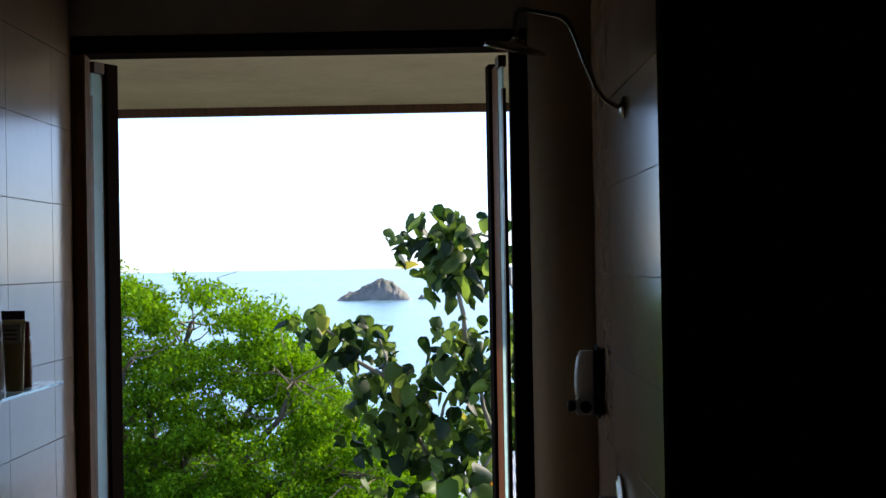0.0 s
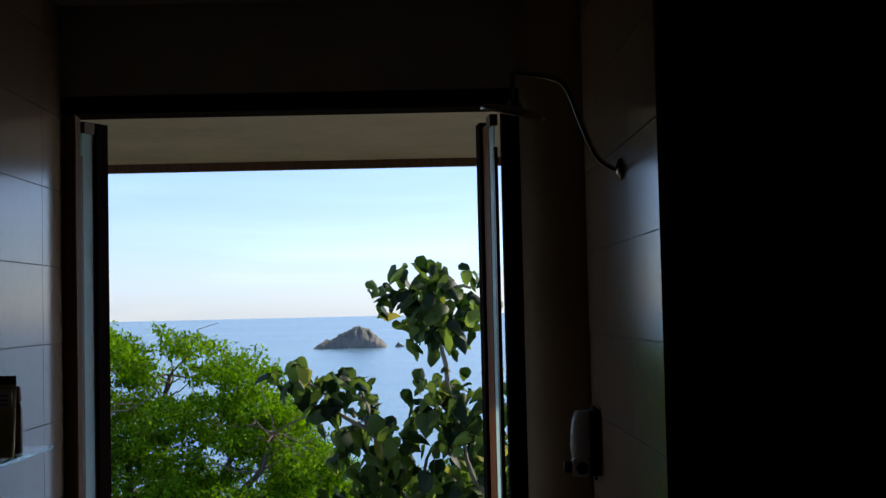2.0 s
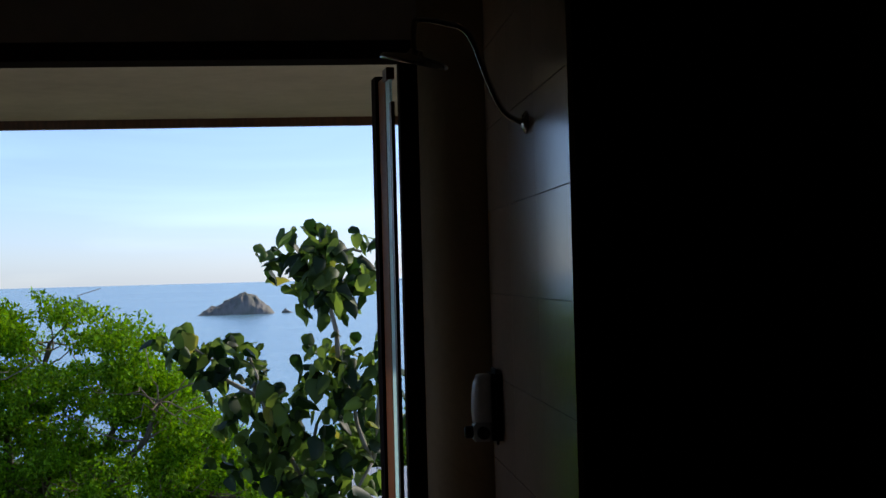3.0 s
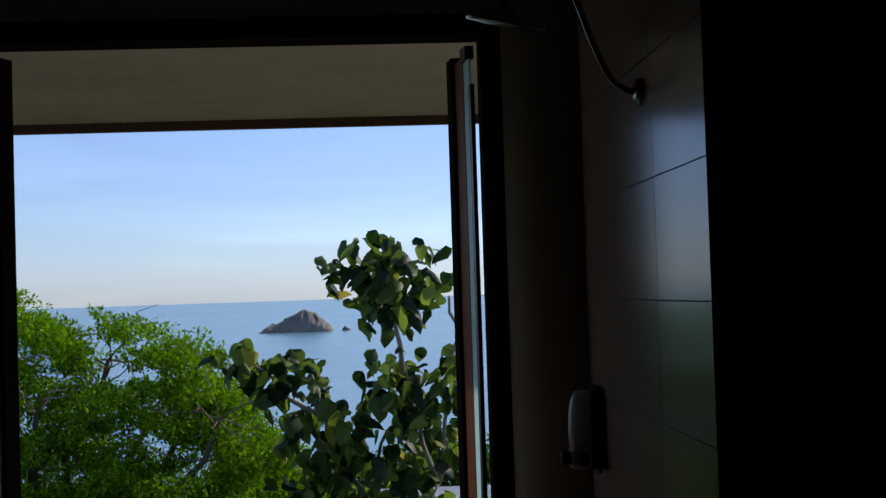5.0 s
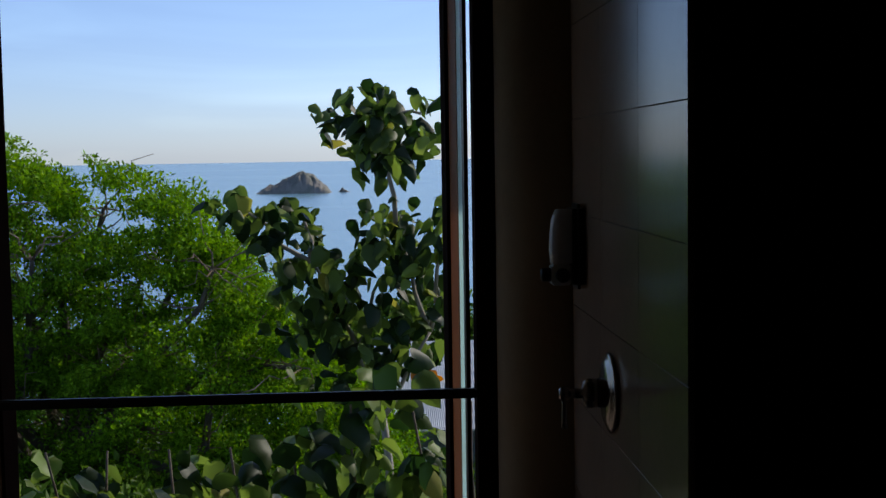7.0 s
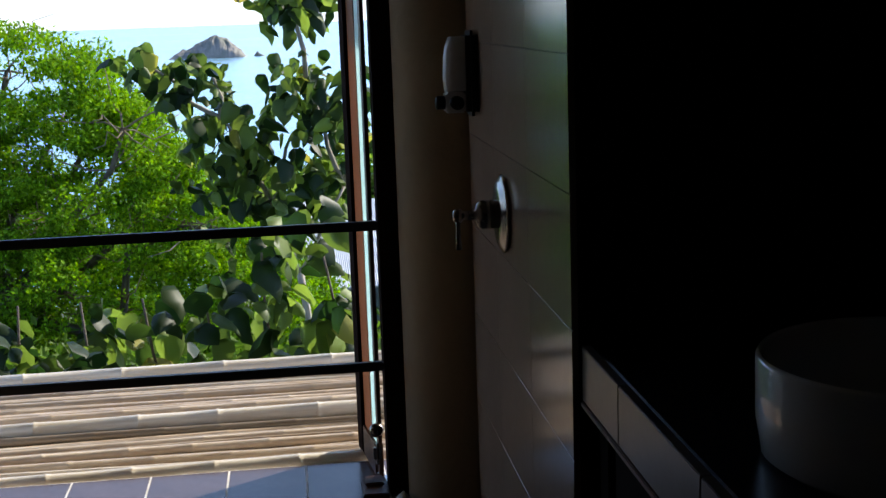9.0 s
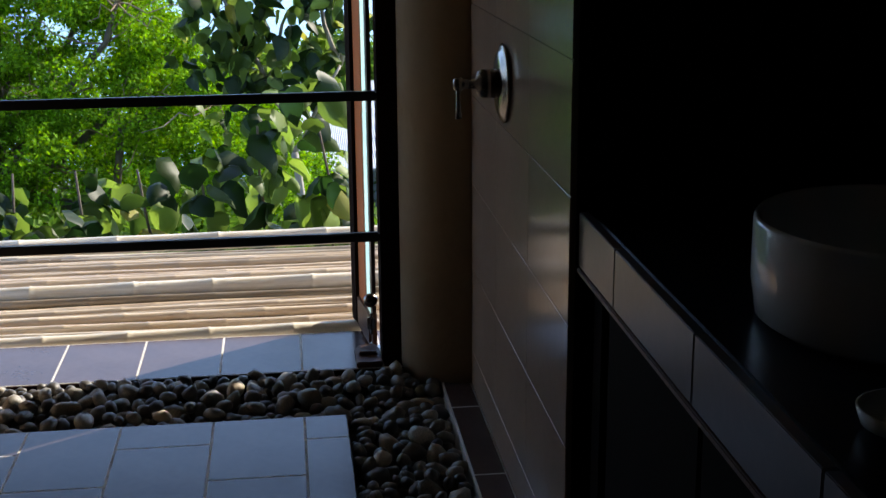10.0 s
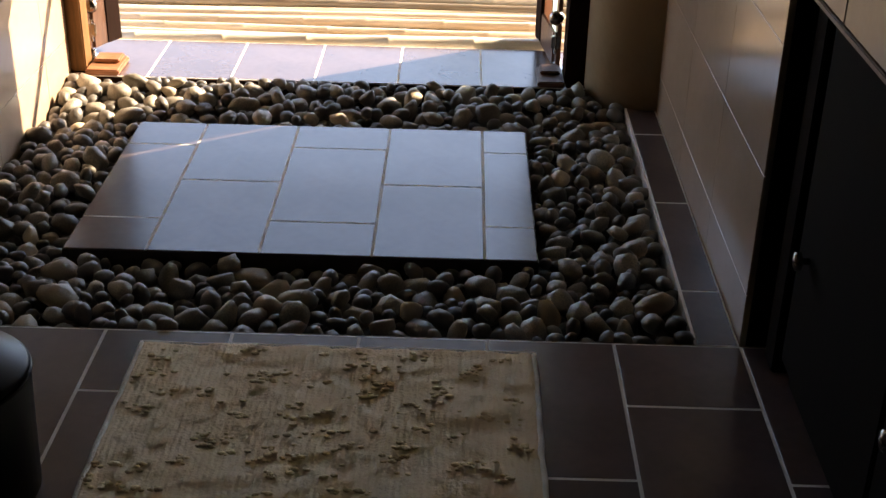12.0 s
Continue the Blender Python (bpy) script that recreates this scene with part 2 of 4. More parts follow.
def thing(name, at, label, category, group=""):
    ob = new(name)
    ob.empty_display_size = 0.1
    ob.location = at
    return tagged(ob, label, category, group)


def box(bm, x0, y0, z0, x1, y1, z1, bevel=0.0):
    r = bmesh.ops.create_cube(bm, size=1, matrix=Matrix.LocRotScale(((x0 + x1) / 2, (y0 + y1) / 2, (z0 + z1) / 2), None, (x1 - x0, y1 - y0, z1 - z0)))
    if bevel:
        edges = list({e for v in r["verts"] for e in v.link_edges})
        bmesh.ops.bevel(bm, geom=edges, offset=bevel, segments=2, affect="EDGES")
    return bm


def boxes(*dims, bevel=0.0):
    bm = bmesh.new()
    for d in dims:
        box(bm, *d, bevel=bevel)
    return bm


def lathe(bm, profile, steps=32, m=Matrix()):
    """Turns a profile of (radius, height) about z."""
    rings = []
    for r, h in profile:
        if r < 1e-6:
            rings.append([bm.verts.new(m @ Vector((0, 0, h)))])
        else:
            rings.append([bm.verts.new(m @ Vector((r * math.cos(2 * math.pi * k / steps), r * math.sin(2 * math.pi * k / steps), h))) for k in range(steps)])
    for a, b in zip(rings, rings[1:]):
        for k in range(steps):
            q = (k + 1) % steps
            if len(a) == 1 and len(b) == 1:
                continue
            if len(a) == 1:
                bm.faces.new((a[0], b[q], b[k]))
            elif len(b) == 1:
                bm.faces.new((a[k], a[q], b[0]))
            else:
                bm.faces.new((a[k], a[q], b[q], b[k]))
    bmesh.ops.recalc_face_normals(bm, faces=bm.faces)
    return bm


def tube(bm, points, radii, steps=8):
    """A round tube along points, closed at both ends."""
    pts = [Vector(p) for p in points]
    rings = []
    for i, p in enumerate(pts):
        d = (pts[min(i + 1, len(pts) - 1)] - pts[max(i - 1, 0)]).normalized()
        u = d.orthogonal().normalized() if i == 0 else (u - d * u.dot(d)).normalized()
        v = d.cross(u)
        r = radii[i] if hasattr(radii, "__len__") else radii
        rings.append([bm.verts.new(p + r * (math.cos(2 * math.pi * k / steps) * u + math.sin(2 * math.pi * k / steps) * v)) for k in range(steps)])
    for a, b in zip(rings, rings[1:]):
        for k in range(steps):
            bm.faces.new((a[k], a[(k + 1) % steps], b[(k + 1) % steps], b[k]))
    bm.faces.new(rings[0][::-1])
    bm.faces.new(rings[-1])
    return bm


def arc_path(points, n=6):
    """Smooth way through points (Catmull-Rom)."""
    p = [Vector(q) for q in points]
    p = [2 * p[0] - p[1]] + p + [2 * p[-1] - p[-2]]
    out = []
    for i in range(1, len(p) - 2):
        for k in range(n):
            t = k / n
            out.append(0.5 * (2 * p[i] + (p[i + 1] - p[i - 1]) * t + (2 * p[i - 1] - 5 * p[i] + 4 * p[i + 1] - p[i + 2]) * t * t
                              + (3 * p[i] - p[i - 1] - 3 * p[i + 1] + p[i + 2]) * t ** 3))
    return out + [p[-2]]


TILE_CACHE = {}


def tile_mesh(w, d, h, mat, edge=0.002):
    """A slab w by d, top at z 0, with a small chamfer round its top; alike slabs share one mesh."""
    key = (round(w, 3), round(d, 3), round(h, 3), mat.name)
    if key not in TILE_CACHE:
        bm = bmesh.new()
        a, b = w / 2, d / 2
        low = [bm.verts.new((x, y, -h)) for x, y in ((-a, -b), (a, -b), (a, b), (-a, b))]
        mid = [bm.verts.new((x, y, -edge)) for x, y in ((-a, -b), (a, -b), (a, b), (-a, b))]
        top = [bm.verts.new((x, y, 0)) for x, y in ((-a + edge, -b + edge), (a - edge, -b + edge), (a - edge, b - edge), (-a + edge, b - edge))]
        for r, s in ((low, mid), (mid, top)):
            for k in range(4):
                bm.faces.new((r[k], r[(k + 1) % 4], s[(k + 1) % 4], s[k]))
        bm.faces.new(top)
        me = bpy.data.meshes.new("tile")
        bm.to_mesh(me)
        bm.free()
        me.materials.append(mat)
        TILE_CACHE[key] = me
    return TILE_CACHE[key]


def lay_tiles(parent, x0, x1, y0, y1, columns, first, length, mat, gap=0.0038, top=0.0):
    """Floor tiles in columns along y, every other column shifted by half a tile."""
    cuts = sorted({x0, x1, *[c for c in columns if x0 < c < x1]})
    for a, b in zip(cuts, cuts[1:]):
        odd = sum(1 for c in columns if c <= (a + b) / 2) % 2
        start = first + odd * length / 2
        ys = sorted({y0, y1, *[start + k * length for k in range(-20, 20) if y0 + 0.01 < start + k * length < y1 - 0.01]})
        for c, d in zip(ys, ys[1:]):
            me = tile_mesh(b - a - gap, d - c - gap, 0.012, mat)
            ob = mesh_object("tile", me, None, parent)
            ob.matrix_parent_inverse = Matrix()
            ob.location = ((a + b) / 2, (c + d) / 2, top)


def wall_tiles(parent, x, face, y0, y1, z0, z1, cut_y, cut_z, width, height, mat, gap=0.002):
    """Tiles on a wall in the plane x, facing +x (face 1) or -x (face -1)."""
    ys = sorted({y0, y1, *[cut_y + k * width for k in range(-30, 30) if y0 + 0.01 < cut_y + k * width < y1 - 0.01]})
    zs = sorted({z0, z1, *[cut_z + k * height for k in range(-30, 30) if z0 + 0.01 < cut_z + k * height < z1 - 0.01]})
    for a, b in zip(ys, ys[1:]):
        for c, d in zip(zs, zs[1:]):
            ob = mesh_object("tile", tile_mesh(d - c - gap, b - a - gap, 0.008, mat, 0.0005), None, parent)
            ob.matrix_parent_inverse = Matrix()
            ob.matrix_basis = Matrix.Translation((x, (a + b) / 2, (c + d) / 2)) @ Euler((0, radians(90 * face), 0)).to_matrix().to_4x4()


def structure(name, bm, mat, label, category, smooth=False):
    return tagged(part(name, bm, mat, None, "", smooth), label, category, kind="structure")


# ---------------------------------------------------------------- the room
FRAME_Y = 3.92
CEIL = 2.76
LEFT, RIGHT = -1.17, 0.565
COLUMNS = [0.565 - 0.2502 * k for k in range(9)]
TILE_L = 0.4425

floor = structure("floor", boxes((-1.4, -2.4, -0.12, 1.3, 2.428, -0.0005)), M_GROUT, "dark brown rectangular floor tiles with pale grout", "floor")
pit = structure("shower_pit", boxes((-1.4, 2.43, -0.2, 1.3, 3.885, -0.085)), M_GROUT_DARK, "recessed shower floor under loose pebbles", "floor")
strip = structure("floor_border", boxes((0.475, 2.43, -0.083, 0.563, 3.9, -0.0005)), M_GROUT, "dark tiled border strip along the shower wall", "floor")
ledge = structure("terrace_ledge", boxes((-1.9, 3.889, -0.4, 1.4, 4.24, -0.0005)), M_GROUT, "dark tiled terrace ledge beyond the shower", "floor")
structure("ledge_edge", boxes((-1.165, 3.8825, -0.083, 0.38, 3.8875, -0.002)), M_WOOD_FRAME, "dark edging below the terrace ledge", "trim")
structure("floor_edge", boxes((-1.165, 2.4295, -0.083, 0.474, 2.433, -0.002)), M_TILE_DARK, "dark tiled step edge beside the pebbles", "trim")

wall_left = structure("wall_left", boxes((-1.4, -2.4, -0.4, LEFT - 0.004, 4.05, CEIL)), M_GROUT_WALL, "beige glossy tiled shower wall", "wall")
wall_right = structure("wall_right", boxes((RIGHT + 0.004, 2.442, -0.2, 1.3, 4.05, CEIL)), M_GROUT_WALL, "beige tiled wall with the shower fittings", "wall")
# Faces away from the opening; near-black colour stands for its shade.
structure("wall_right_end", boxes((RIGHT + 0.012, 2.436, -0.003, 1.2, 2.4405, CEIL)), M_BLACK_PANEL, "end face of the shower wall, its shade painted near-black", "wall")
structure("wall_vanity", boxes((1.2, -2.4, -0.2, 1.32, 2.434, CEIL)), M_ROOM_UNLIT, "wall behind the wash basin, shade put into its dark colour", "wall")
structure("foundation", boxes((-1.4, -2.55, -1.3, 1.3, 4.24, -0.402)), M_PLASTER, "plastered foundation under the bathroom", "foundation")
# Unseen closing wall, dark only to hold bounce light down.
structure("wall_back", boxes((-1.4, -2.55, -0.2, 1.32, -2.4, CEIL)), M_ROOM_UNLIT, "plain unseen wall closing the bathroom, dark to cut bounce light", "wall")
structure("ceiling", boxes((-1.4, -2.55, CEIL, 1.32, 4.05, CEIL + 0.15)), M_CEILING, "off-white painted bathroom ceiling", "ceiling")
structure("wall_lintel", boxes((LEFT - 0.002, FRAME_Y + 0.004, 2.45, RIGHT, 4.05, CEIL)), M_CEILING, "painted wall above the terrace doors", "wall")
structure("soffit", boxes((-4.2, 4.05, 2.567, 1.95, 6.9, 2.75)), M_SOFFIT, "cream painted roof overhang above the terrace", "ceiling")
structure("fascia", boxes((-4.2, 6.9, 2.52, 1.95, 6.94, 2.8)), M_WOOD_DARK, "dark brown wooden fascia board at the roof edge", "trim")
structure("fascia_side", boxes((1.95, 4.05, 2.52, 1.99, 6.94, 2.8)), M_WOOD_DARK, "dark brown wooden fascia board at the roof side", "trim")
structure("roof", boxes((-4.2, -2.6, 2.915, 1.95, 6.9, 3.0)), M_SOFFIT, "flat roof slab over the bathroom", "roof")

col = bmesh.new()
lathe(col, [(0.0, -0.085), (0.187, -0.085), (0.187, CEIL), (0.0, CEIL)], 64, Matrix.Translation((0.56, 3.905, 0)))
structure("column", col, M_PLASTER, "round beige plastered column at the shower corner", "column", True)

# door frame round the opening
door_frame = thing("door_frame", (-0.4, FRAME_Y, 0), "near-black wooden door frame round the terrace opening", "door frame")
door_frame["kind"] = "structure"
# This jamb catches the sun; that light is painted into its brown.
part("jamb", boxes((-1.172, FRAME_Y, -0.002, -1.124, 3.99, 2.39), bevel=0.004), M_JAMB_SUNLIT, door_frame, "wooden jamb, sunlight painted as a lighter brown")
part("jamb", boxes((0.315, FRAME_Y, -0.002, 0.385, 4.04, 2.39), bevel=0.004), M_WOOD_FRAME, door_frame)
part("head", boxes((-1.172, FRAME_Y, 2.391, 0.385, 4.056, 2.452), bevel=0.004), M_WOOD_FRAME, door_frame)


def folded_door(name, split, outer, x_near, x_far, y1, zb, foot, label):
    """One narrow leaf folded outwards: stiles, rails, frosted pane and bottom pivot."""
    d = thing(name, ((x_near + x_far) / 2, 4.1, 0.0), label, "door", "folding terrace doors")
    y0, zt = 4.042, 2.386
    t = 0.034

    def at(f):
        return x_near + (x_far - x_near) * f

    def slab(f0, f1, za, zc, thick, mat, nm, lab=""):
        bm = bmesh.new()
        ya, yb = y0 + (y1 - y0) * f0, y0 + (y1 - y0) * f1
        xa, xb = at(f0), at(f1)
        vs = []
        for z in (za, zc):
            vs.append([bm.verts.new(p) for p in ((xa - thick / 2, ya, z), (xa + thick / 2, ya, z), (xb + thick / 2, yb, z), (xb - thick / 2, yb, z))])
        bm.faces.new(vs[0][::-1])
        bm.faces.new(vs[1])
        for k in range(4):
            bm.faces.new((vs[0][k], vs[0][(k + 1) % 4], vs[1][(k + 1) % 4], vs[1][k]))
        return part(nm, bm, mat, d, lab)

    slab(0.0, 0.1, zb, zt - 0.12, 0.012, M_WOOD_DARK, "hinge_stile")
    slab(0.1, split, zb + foot, zt - 0.04, 0.008, M_FROST, "pane", "frosted glass pane")
    # Added panel that gives the wooden leaf its sunlit tan.
    slab(split, outer, zb + foot, zt - 0.02, 0.012, M_SUNLIT_WOOD_PANE, "sunlit_wood_panel", "thin tan translucent panel standing in for sunlit wood")
    slab(outer, 1.0, zb, zt, t, M_WOOD_FRAME, "outer_stile", "dark brown wooden stile")
    slab(0.1, outer, zb, zb + foot, t * 0.8, M_WOOD_DARK, "bottom_rail")
    slab(0.1, split, zt - 0.04, zt, t * 0.8, M_WOOD_DARK, "top_rail")
    bm = bmesh.new()
    lathe(bm, [(0, 0.0), (0.012, 0.0), (0.012, 0.02), (0.006, 0.024), (0.006, 0.05), (0, 0.05)], 12, Matrix.Translation((at(0.05), y0 + 0.02, 0.0)))
    box(bm, at(0.05) - 0.02, y0 - 0.02, 0.0, at(0.05) + 0.02, y0 + 0.04, 0.005)
    part("pivot", bm, M_CHROME, d, "metal floor pivot")
    bm = bmesh.new()
    lathe(bm, [(0, 0), (0.008, 0), (0.008, 0.02), (0.02, 0.026), (0.024, 0.036), (0.016, 0.048), (0, 0.05)], 20,
          Matrix.Translation((at(0.3), y0 + 0.03, 0.17)) @ pose(0, 0, 0, 90, 0, 0))
    part("knob", bm, M_BRONZE, d, "small dark metal knob", True)
    bm = bmesh.new()
    tube(bm, [(at(0.3), y0 - 0.012, 0.06), (at(0.3), y0 - 0.012, 0.13)], 0.005, 10)
    box(bm, at(0.3) - 0.013, y0 - 0.016, 0.075, at(0.3) + 0.013, y0 - 0.001, 0.115, bevel=0.003)
    part("bolt", bm, M_CHROME, d, "metal floor bolt", False)
    return d


folded_door("folding_door", 0.34, 0.74, 0.3, 0.262, 4.36, 0.012, 0.1, "dark wooden folding door leaf standing open, frosted pane")
folded_door("folding_door", 0.5, 0.54, -1.146, -1.09, 4.16, 0.032, 0.14, "dark wooden folding door leaf with pale frosted pane, open")

# One sill wood in two colours: sunlight and shade painted per block.
for x0, x1, m, lab in ((-1.12, -1.02, M_SILL_SUNLIT, "reddish-brown wooden door sill block, sunlight painted into the colour"), (0.232, 0.312, M_WOOD_DARK, "wooden door sill block, shade painted as a darker wood colour")):
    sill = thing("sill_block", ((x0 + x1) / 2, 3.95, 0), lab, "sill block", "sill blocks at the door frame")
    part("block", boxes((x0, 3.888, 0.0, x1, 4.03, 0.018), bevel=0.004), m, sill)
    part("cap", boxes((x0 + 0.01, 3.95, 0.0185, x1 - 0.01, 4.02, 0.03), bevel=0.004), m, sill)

# two-bar railing across the opening
railing = thing("railing", (-0.4, 3.95, 0.4), "black steel two-bar railing across the terrace opening", "railing")
for z in (0.835, 0.405):
    part("rail", boxes((-1.121, 3.925, z - 0.014, 0.314, 3.95, z + 0.014), bevel=0.004), M_METAL_BLACK, railing)

# deck of bamboo poles beyond the ledge
deck = thing("bamboo_deck", (-0.5, 4.9, -0.05), "deck of loosely laid horizontal bamboo poles, sun-bleached", "bamboo deck")
rng = random.Random(4)


def bamboo_pole(y, z, r, mat, node):
    """One pole along x with swollen nodes and a slight bow."""
    bm = bmesh.new()
    pts, rad = [], []
    x = -3.2 - rng.random() * 0.25
    phase, amp, slope = rng.random() * 6, rng.uniform(0.004, 0.012), rng.uniform(-0.012, 0.012)
    while x < 1.7:
        step = node * rng.uniform(0.82, 1.18)
        for dx, k in ((0.0, 1.0), (0.005, 1.08), (0.011, 1.0), (0.03, 0.97), (step * 0.5, 0.96)):
            pts.append((x + dx, y + slope * (x + dx) + amp * math.sin((x + dx) * 2.3 + phase), z + 0.4 * amp * math.sin((x + dx) * 2.1 + phase * 2)))
            rad.append(r * k)
        x += step
    tube(bm, pts, rad, 10)
    part("bamboo_pole", bm, mat, deck, "", True)


bamboo_pole(4.285, -0.012, 0.031, M_BAMBOO_PALE, 0.31)
y = 4.355
while y < 5.52:
    r = rng.choice((0.009, 0.011, 0.013, 0.016, 0.02))
    if not 4.81 < y + r < 4.895:
        bamboo_pole(y + r, -0.045 + rng.uniform(-0.014, 0.014), r, M_BAMBOO_PALE if rng.random() < 0.12 else M_BAMBOO, 0.2 + r * 3)
    y += 2 * r + rng.uniform(0.0, 0.008)
bamboo_pole(4.855, -0.01, 0.033, M_BAMBOO_PALE, 0.33)
bamboo_pole(5.56, -0.015, 0.036, M_BAMBOO_PALE, 0.42)
y = 4.262
while y < 5.56:
    r = rng.choice((0.014, 0.017))
    bamboo_pole(y, -0.083, r, M_BAMBOO, 0.26)
    y += 2.1 * r
for y in (4.5, 5.2):
    bm = bmesh.new()
    tube(bm, [(-3.0, y, -0.14), (1.5, y, -0.14)], 0.035, 10)
    part("bearer", bm, M_BAMBOO, deck, "", True)
for x in (-2.8, -0.9, 1.3):
    bm = bmesh.new()
    tube(bm, [(x, 5.2, -1.4), (x, 5.2, -0.12)], 0.04, 10)
    part("post", bm, M_BAMBOO, deck, "", True)

# ---------------------------------------------------------------- shower fittings
arm = thing("shower", (0.545, 2.94, 2.06), "dark metal rain shower head on a curved wall arm", "shower")
bm = bmesh.new()
tube(bm, arc_path([(0.56, 2.94, 2.062), (0.533, 2.94, 2.068), (0.5, 2.94, 2.095), (0.465, 2.94, 2.17), (0.42, 2.94, 2.285), (0.36, 2.94, 2.312), (0.295, 2.94, 2.322), (0.283, 2.94, 2.3), (0.28, 2.94, 2.24)], 5), 0.0075, 10)
part("arm", bm, M_BRONZE, arm, "", True)
bm = bmesh.new()
lathe(bm, [(0, 0.0), (0.03, 0.0), (0.028, 0.006), (0.014, 0.014), (0, 0.014)], 24, Matrix.Translation((0.562, 2.94, 2.062)) @ pose(0, 0, 0, 0, -90, 0))
part("flange", bm, M_BRONZE, arm, "", True)
bm = bmesh.new()
lathe(bm, [(0, 0.028), (0.016, 0.028), (0.022, 0.016), (0.08, 0.008), (0.088, 0.0), (0.084, -0.008), (0, -0.008)], 32, Matrix.Translation((0.282, 2.94, 2.218)) @ pose(0, 0, 0, 10, 12, 0))
part("shower_head", bm, M_BRONZE, arm, "round rain shower head", True)

valve = thing("shower_valve", (RIGHT, 3.15, 0.976), "dark metal shower mixer with round plate and lever", "shower valve")
side = Matrix.Translation((RIGHT - 0.001, 3.15, 0.976)) @ pose(0, 0, 0, 0, -90, 0)
bm = bmesh.new()
lathe(bm, [(0, 0.001), (0.092, 0.001), (0.094, 0.006), (0.086, 0.011), (0.08, 0.011), (0.074, 0.017), (0.03, 0.02), (0, 0.02)], 48, side)
part("plate", bm, M_BRONZE, valve, "", True)
bm = bmesh.new()
lathe(bm, [(0, 0.018), (0.034, 0.018), (0.034, 0.055), (0.028, 0.066), (0.012, 0.07), (0.011, 0.1), (0.016, 0.104), (0.016, 0.118), (0.01, 0.124), (0, 0.124)], 32, side)
part("body", bm, M_BRONZE, valve, "", True)
bm = bmesh.new()
tube(bm, [(0.453, 3.15, 0.976), (0.452, 3.15, 0.95), (0.452, 3.15, 0.92), (0.453, 3.15, 0.895)], [0.007, 0.005, 0.006, 0.008], 10)
part("lever", bm, M_BRONZE, valve, "", True)

disp = thing("soap_dispenser", (RIGHT, 3.55, 1.29), "white wall soap dispenser with black back and push knob", "soap dispenser")
part("back_plate", boxes((0.533, 3.495, 1.18, 0.564, 3.615, 1.4), bevel=0.012), M_PLASTIC_B, disp, "black mounting plate")
bm = bmesh.new()
ring = [(0.535, 3.52), (0.5, 3.52), (0.482, 3.53), (0.475, 3.552), (0.482, 3.575), (0.5, 3.585), (0.535, 3.585)]
rows = []
for zz, k in ((1.245, 0.004), (1.28, 0.001), (1.325, 0.003), (1.36, 0.008), (1.385, 0.018)):
    rows.append([bm.verts.new((min(0.536, px + k), py, zz)) for px, py in ring])
for a, b in zip(rows, rows[1:]):
    for k in range(len(ring) - 1):
        bm.faces.new((a[k], a[k + 1], b[k + 1], b[k]))
bm.faces.new(rows[-1])
bm.faces.new(rows[0][::-1])
part("tank", bm, M_PLASTIC_W, disp, "white curved soap tank", True)
part("pump_block", boxes((0.48, 3.522, 1.188, 0.532, 3.583, 1.243), bevel=0.005), M_PLASTIC_W, disp)
bm = bmesh.new()
lathe(bm, [(0, 0), (0.018, 0), (0.018, 0.022), (0.014, 0.026), (0, 0.026)], 24, Matrix.Translation((0.481, 3.552, 1.215)) @ pose(0, 0, 0, 0, -90, 0))
part("push_knob", bm, M_PLASTIC_B, disp, "black push knob", True)
bm = bmesh.new()
lathe(bm, [(0, 0), (0.016, 0), (0.018, 0.002), (0.018, 0.026), (0, 0.026)], 24, Matrix.Translation((0.506, 3.521, 1.216)) @ pose(0, 0, 0, 90, 0, 0))
part("side_knob", bm, M_PLASTIC_B, disp, "black round knob", True)

# glass shelf with two toiletries
shelf = thing("glass_shelf", (-1.12, 3.2, 1.318), "clear greenish glass shelf on the tiled wall", "shelf")
part("glass", boxes((-1.166, 2.85, 1.316, -1.085, 3.51, 1.324), bevel=0.002), M_GLASS, shelf)
for y in (2.95, 3.42):
    bm = bmesh.new()
    tube(bm, [(-1.169, y, 1.31), (-1.12, y, 1.31)], 0.005, 10)
    part("bracket", bm, M_CHROME, shelf, "chrome pin bracket", True)


def squeeze_tube(y):
    d = thing("cosmetic_tube", (-1.125, y, 1.325), "yellow squeeze tube with brown top on the glass shelf", "cosmetic tube")
    bm = bmesh.new()
    rows = []
    for zz, w, t in ((1.3255, 0.02, 0.024), (1.36, 0.02, 0.026), (1.43, 0.016, 0.029), (1.5, 0.009, 0.032), (1.525, 0.004, 0.033)):
        rows.append([bm.verts.new((-1.125 + t * math.sin(2 * math.pi * k / 20), y + w * math.cos(2 * math.pi * k / 20), zz)) for k in range(20)])
    for a, b in zip(rows, rows[1:]):
        for k in range(20):
            bm.faces.new((a[k], a[(k + 1) % 20], b[(k + 1) % 20], b[k]))
    bm.faces.new(rows[0][::-1])
    bm.faces.new(rows[-1])
    bmesh.ops.recalc_face_normals(bm, faces=bm.faces)
    part("tube_body", bm, M_TUBE, d, "", True)
    part("crimp", boxes((-1.158, y - 0.004, 1.5255, -1.092, y + 0.004, 1.55)), M_BROWN, d, "brown crimped end")
    part("label", boxes((-1.15, y - 0.018, 1.46, -1.1, y - 0.0165, 1.512)), M_TUBE_TOP, d, "pale printed label")
    for k in range(3):
        part("printed_line", boxes((-1.145, y - 0.0192, 1.47 + 0.012 * k, -1.11, y - 0.0181, 1.474 + 0.012 * k)), M_BROWN, d)


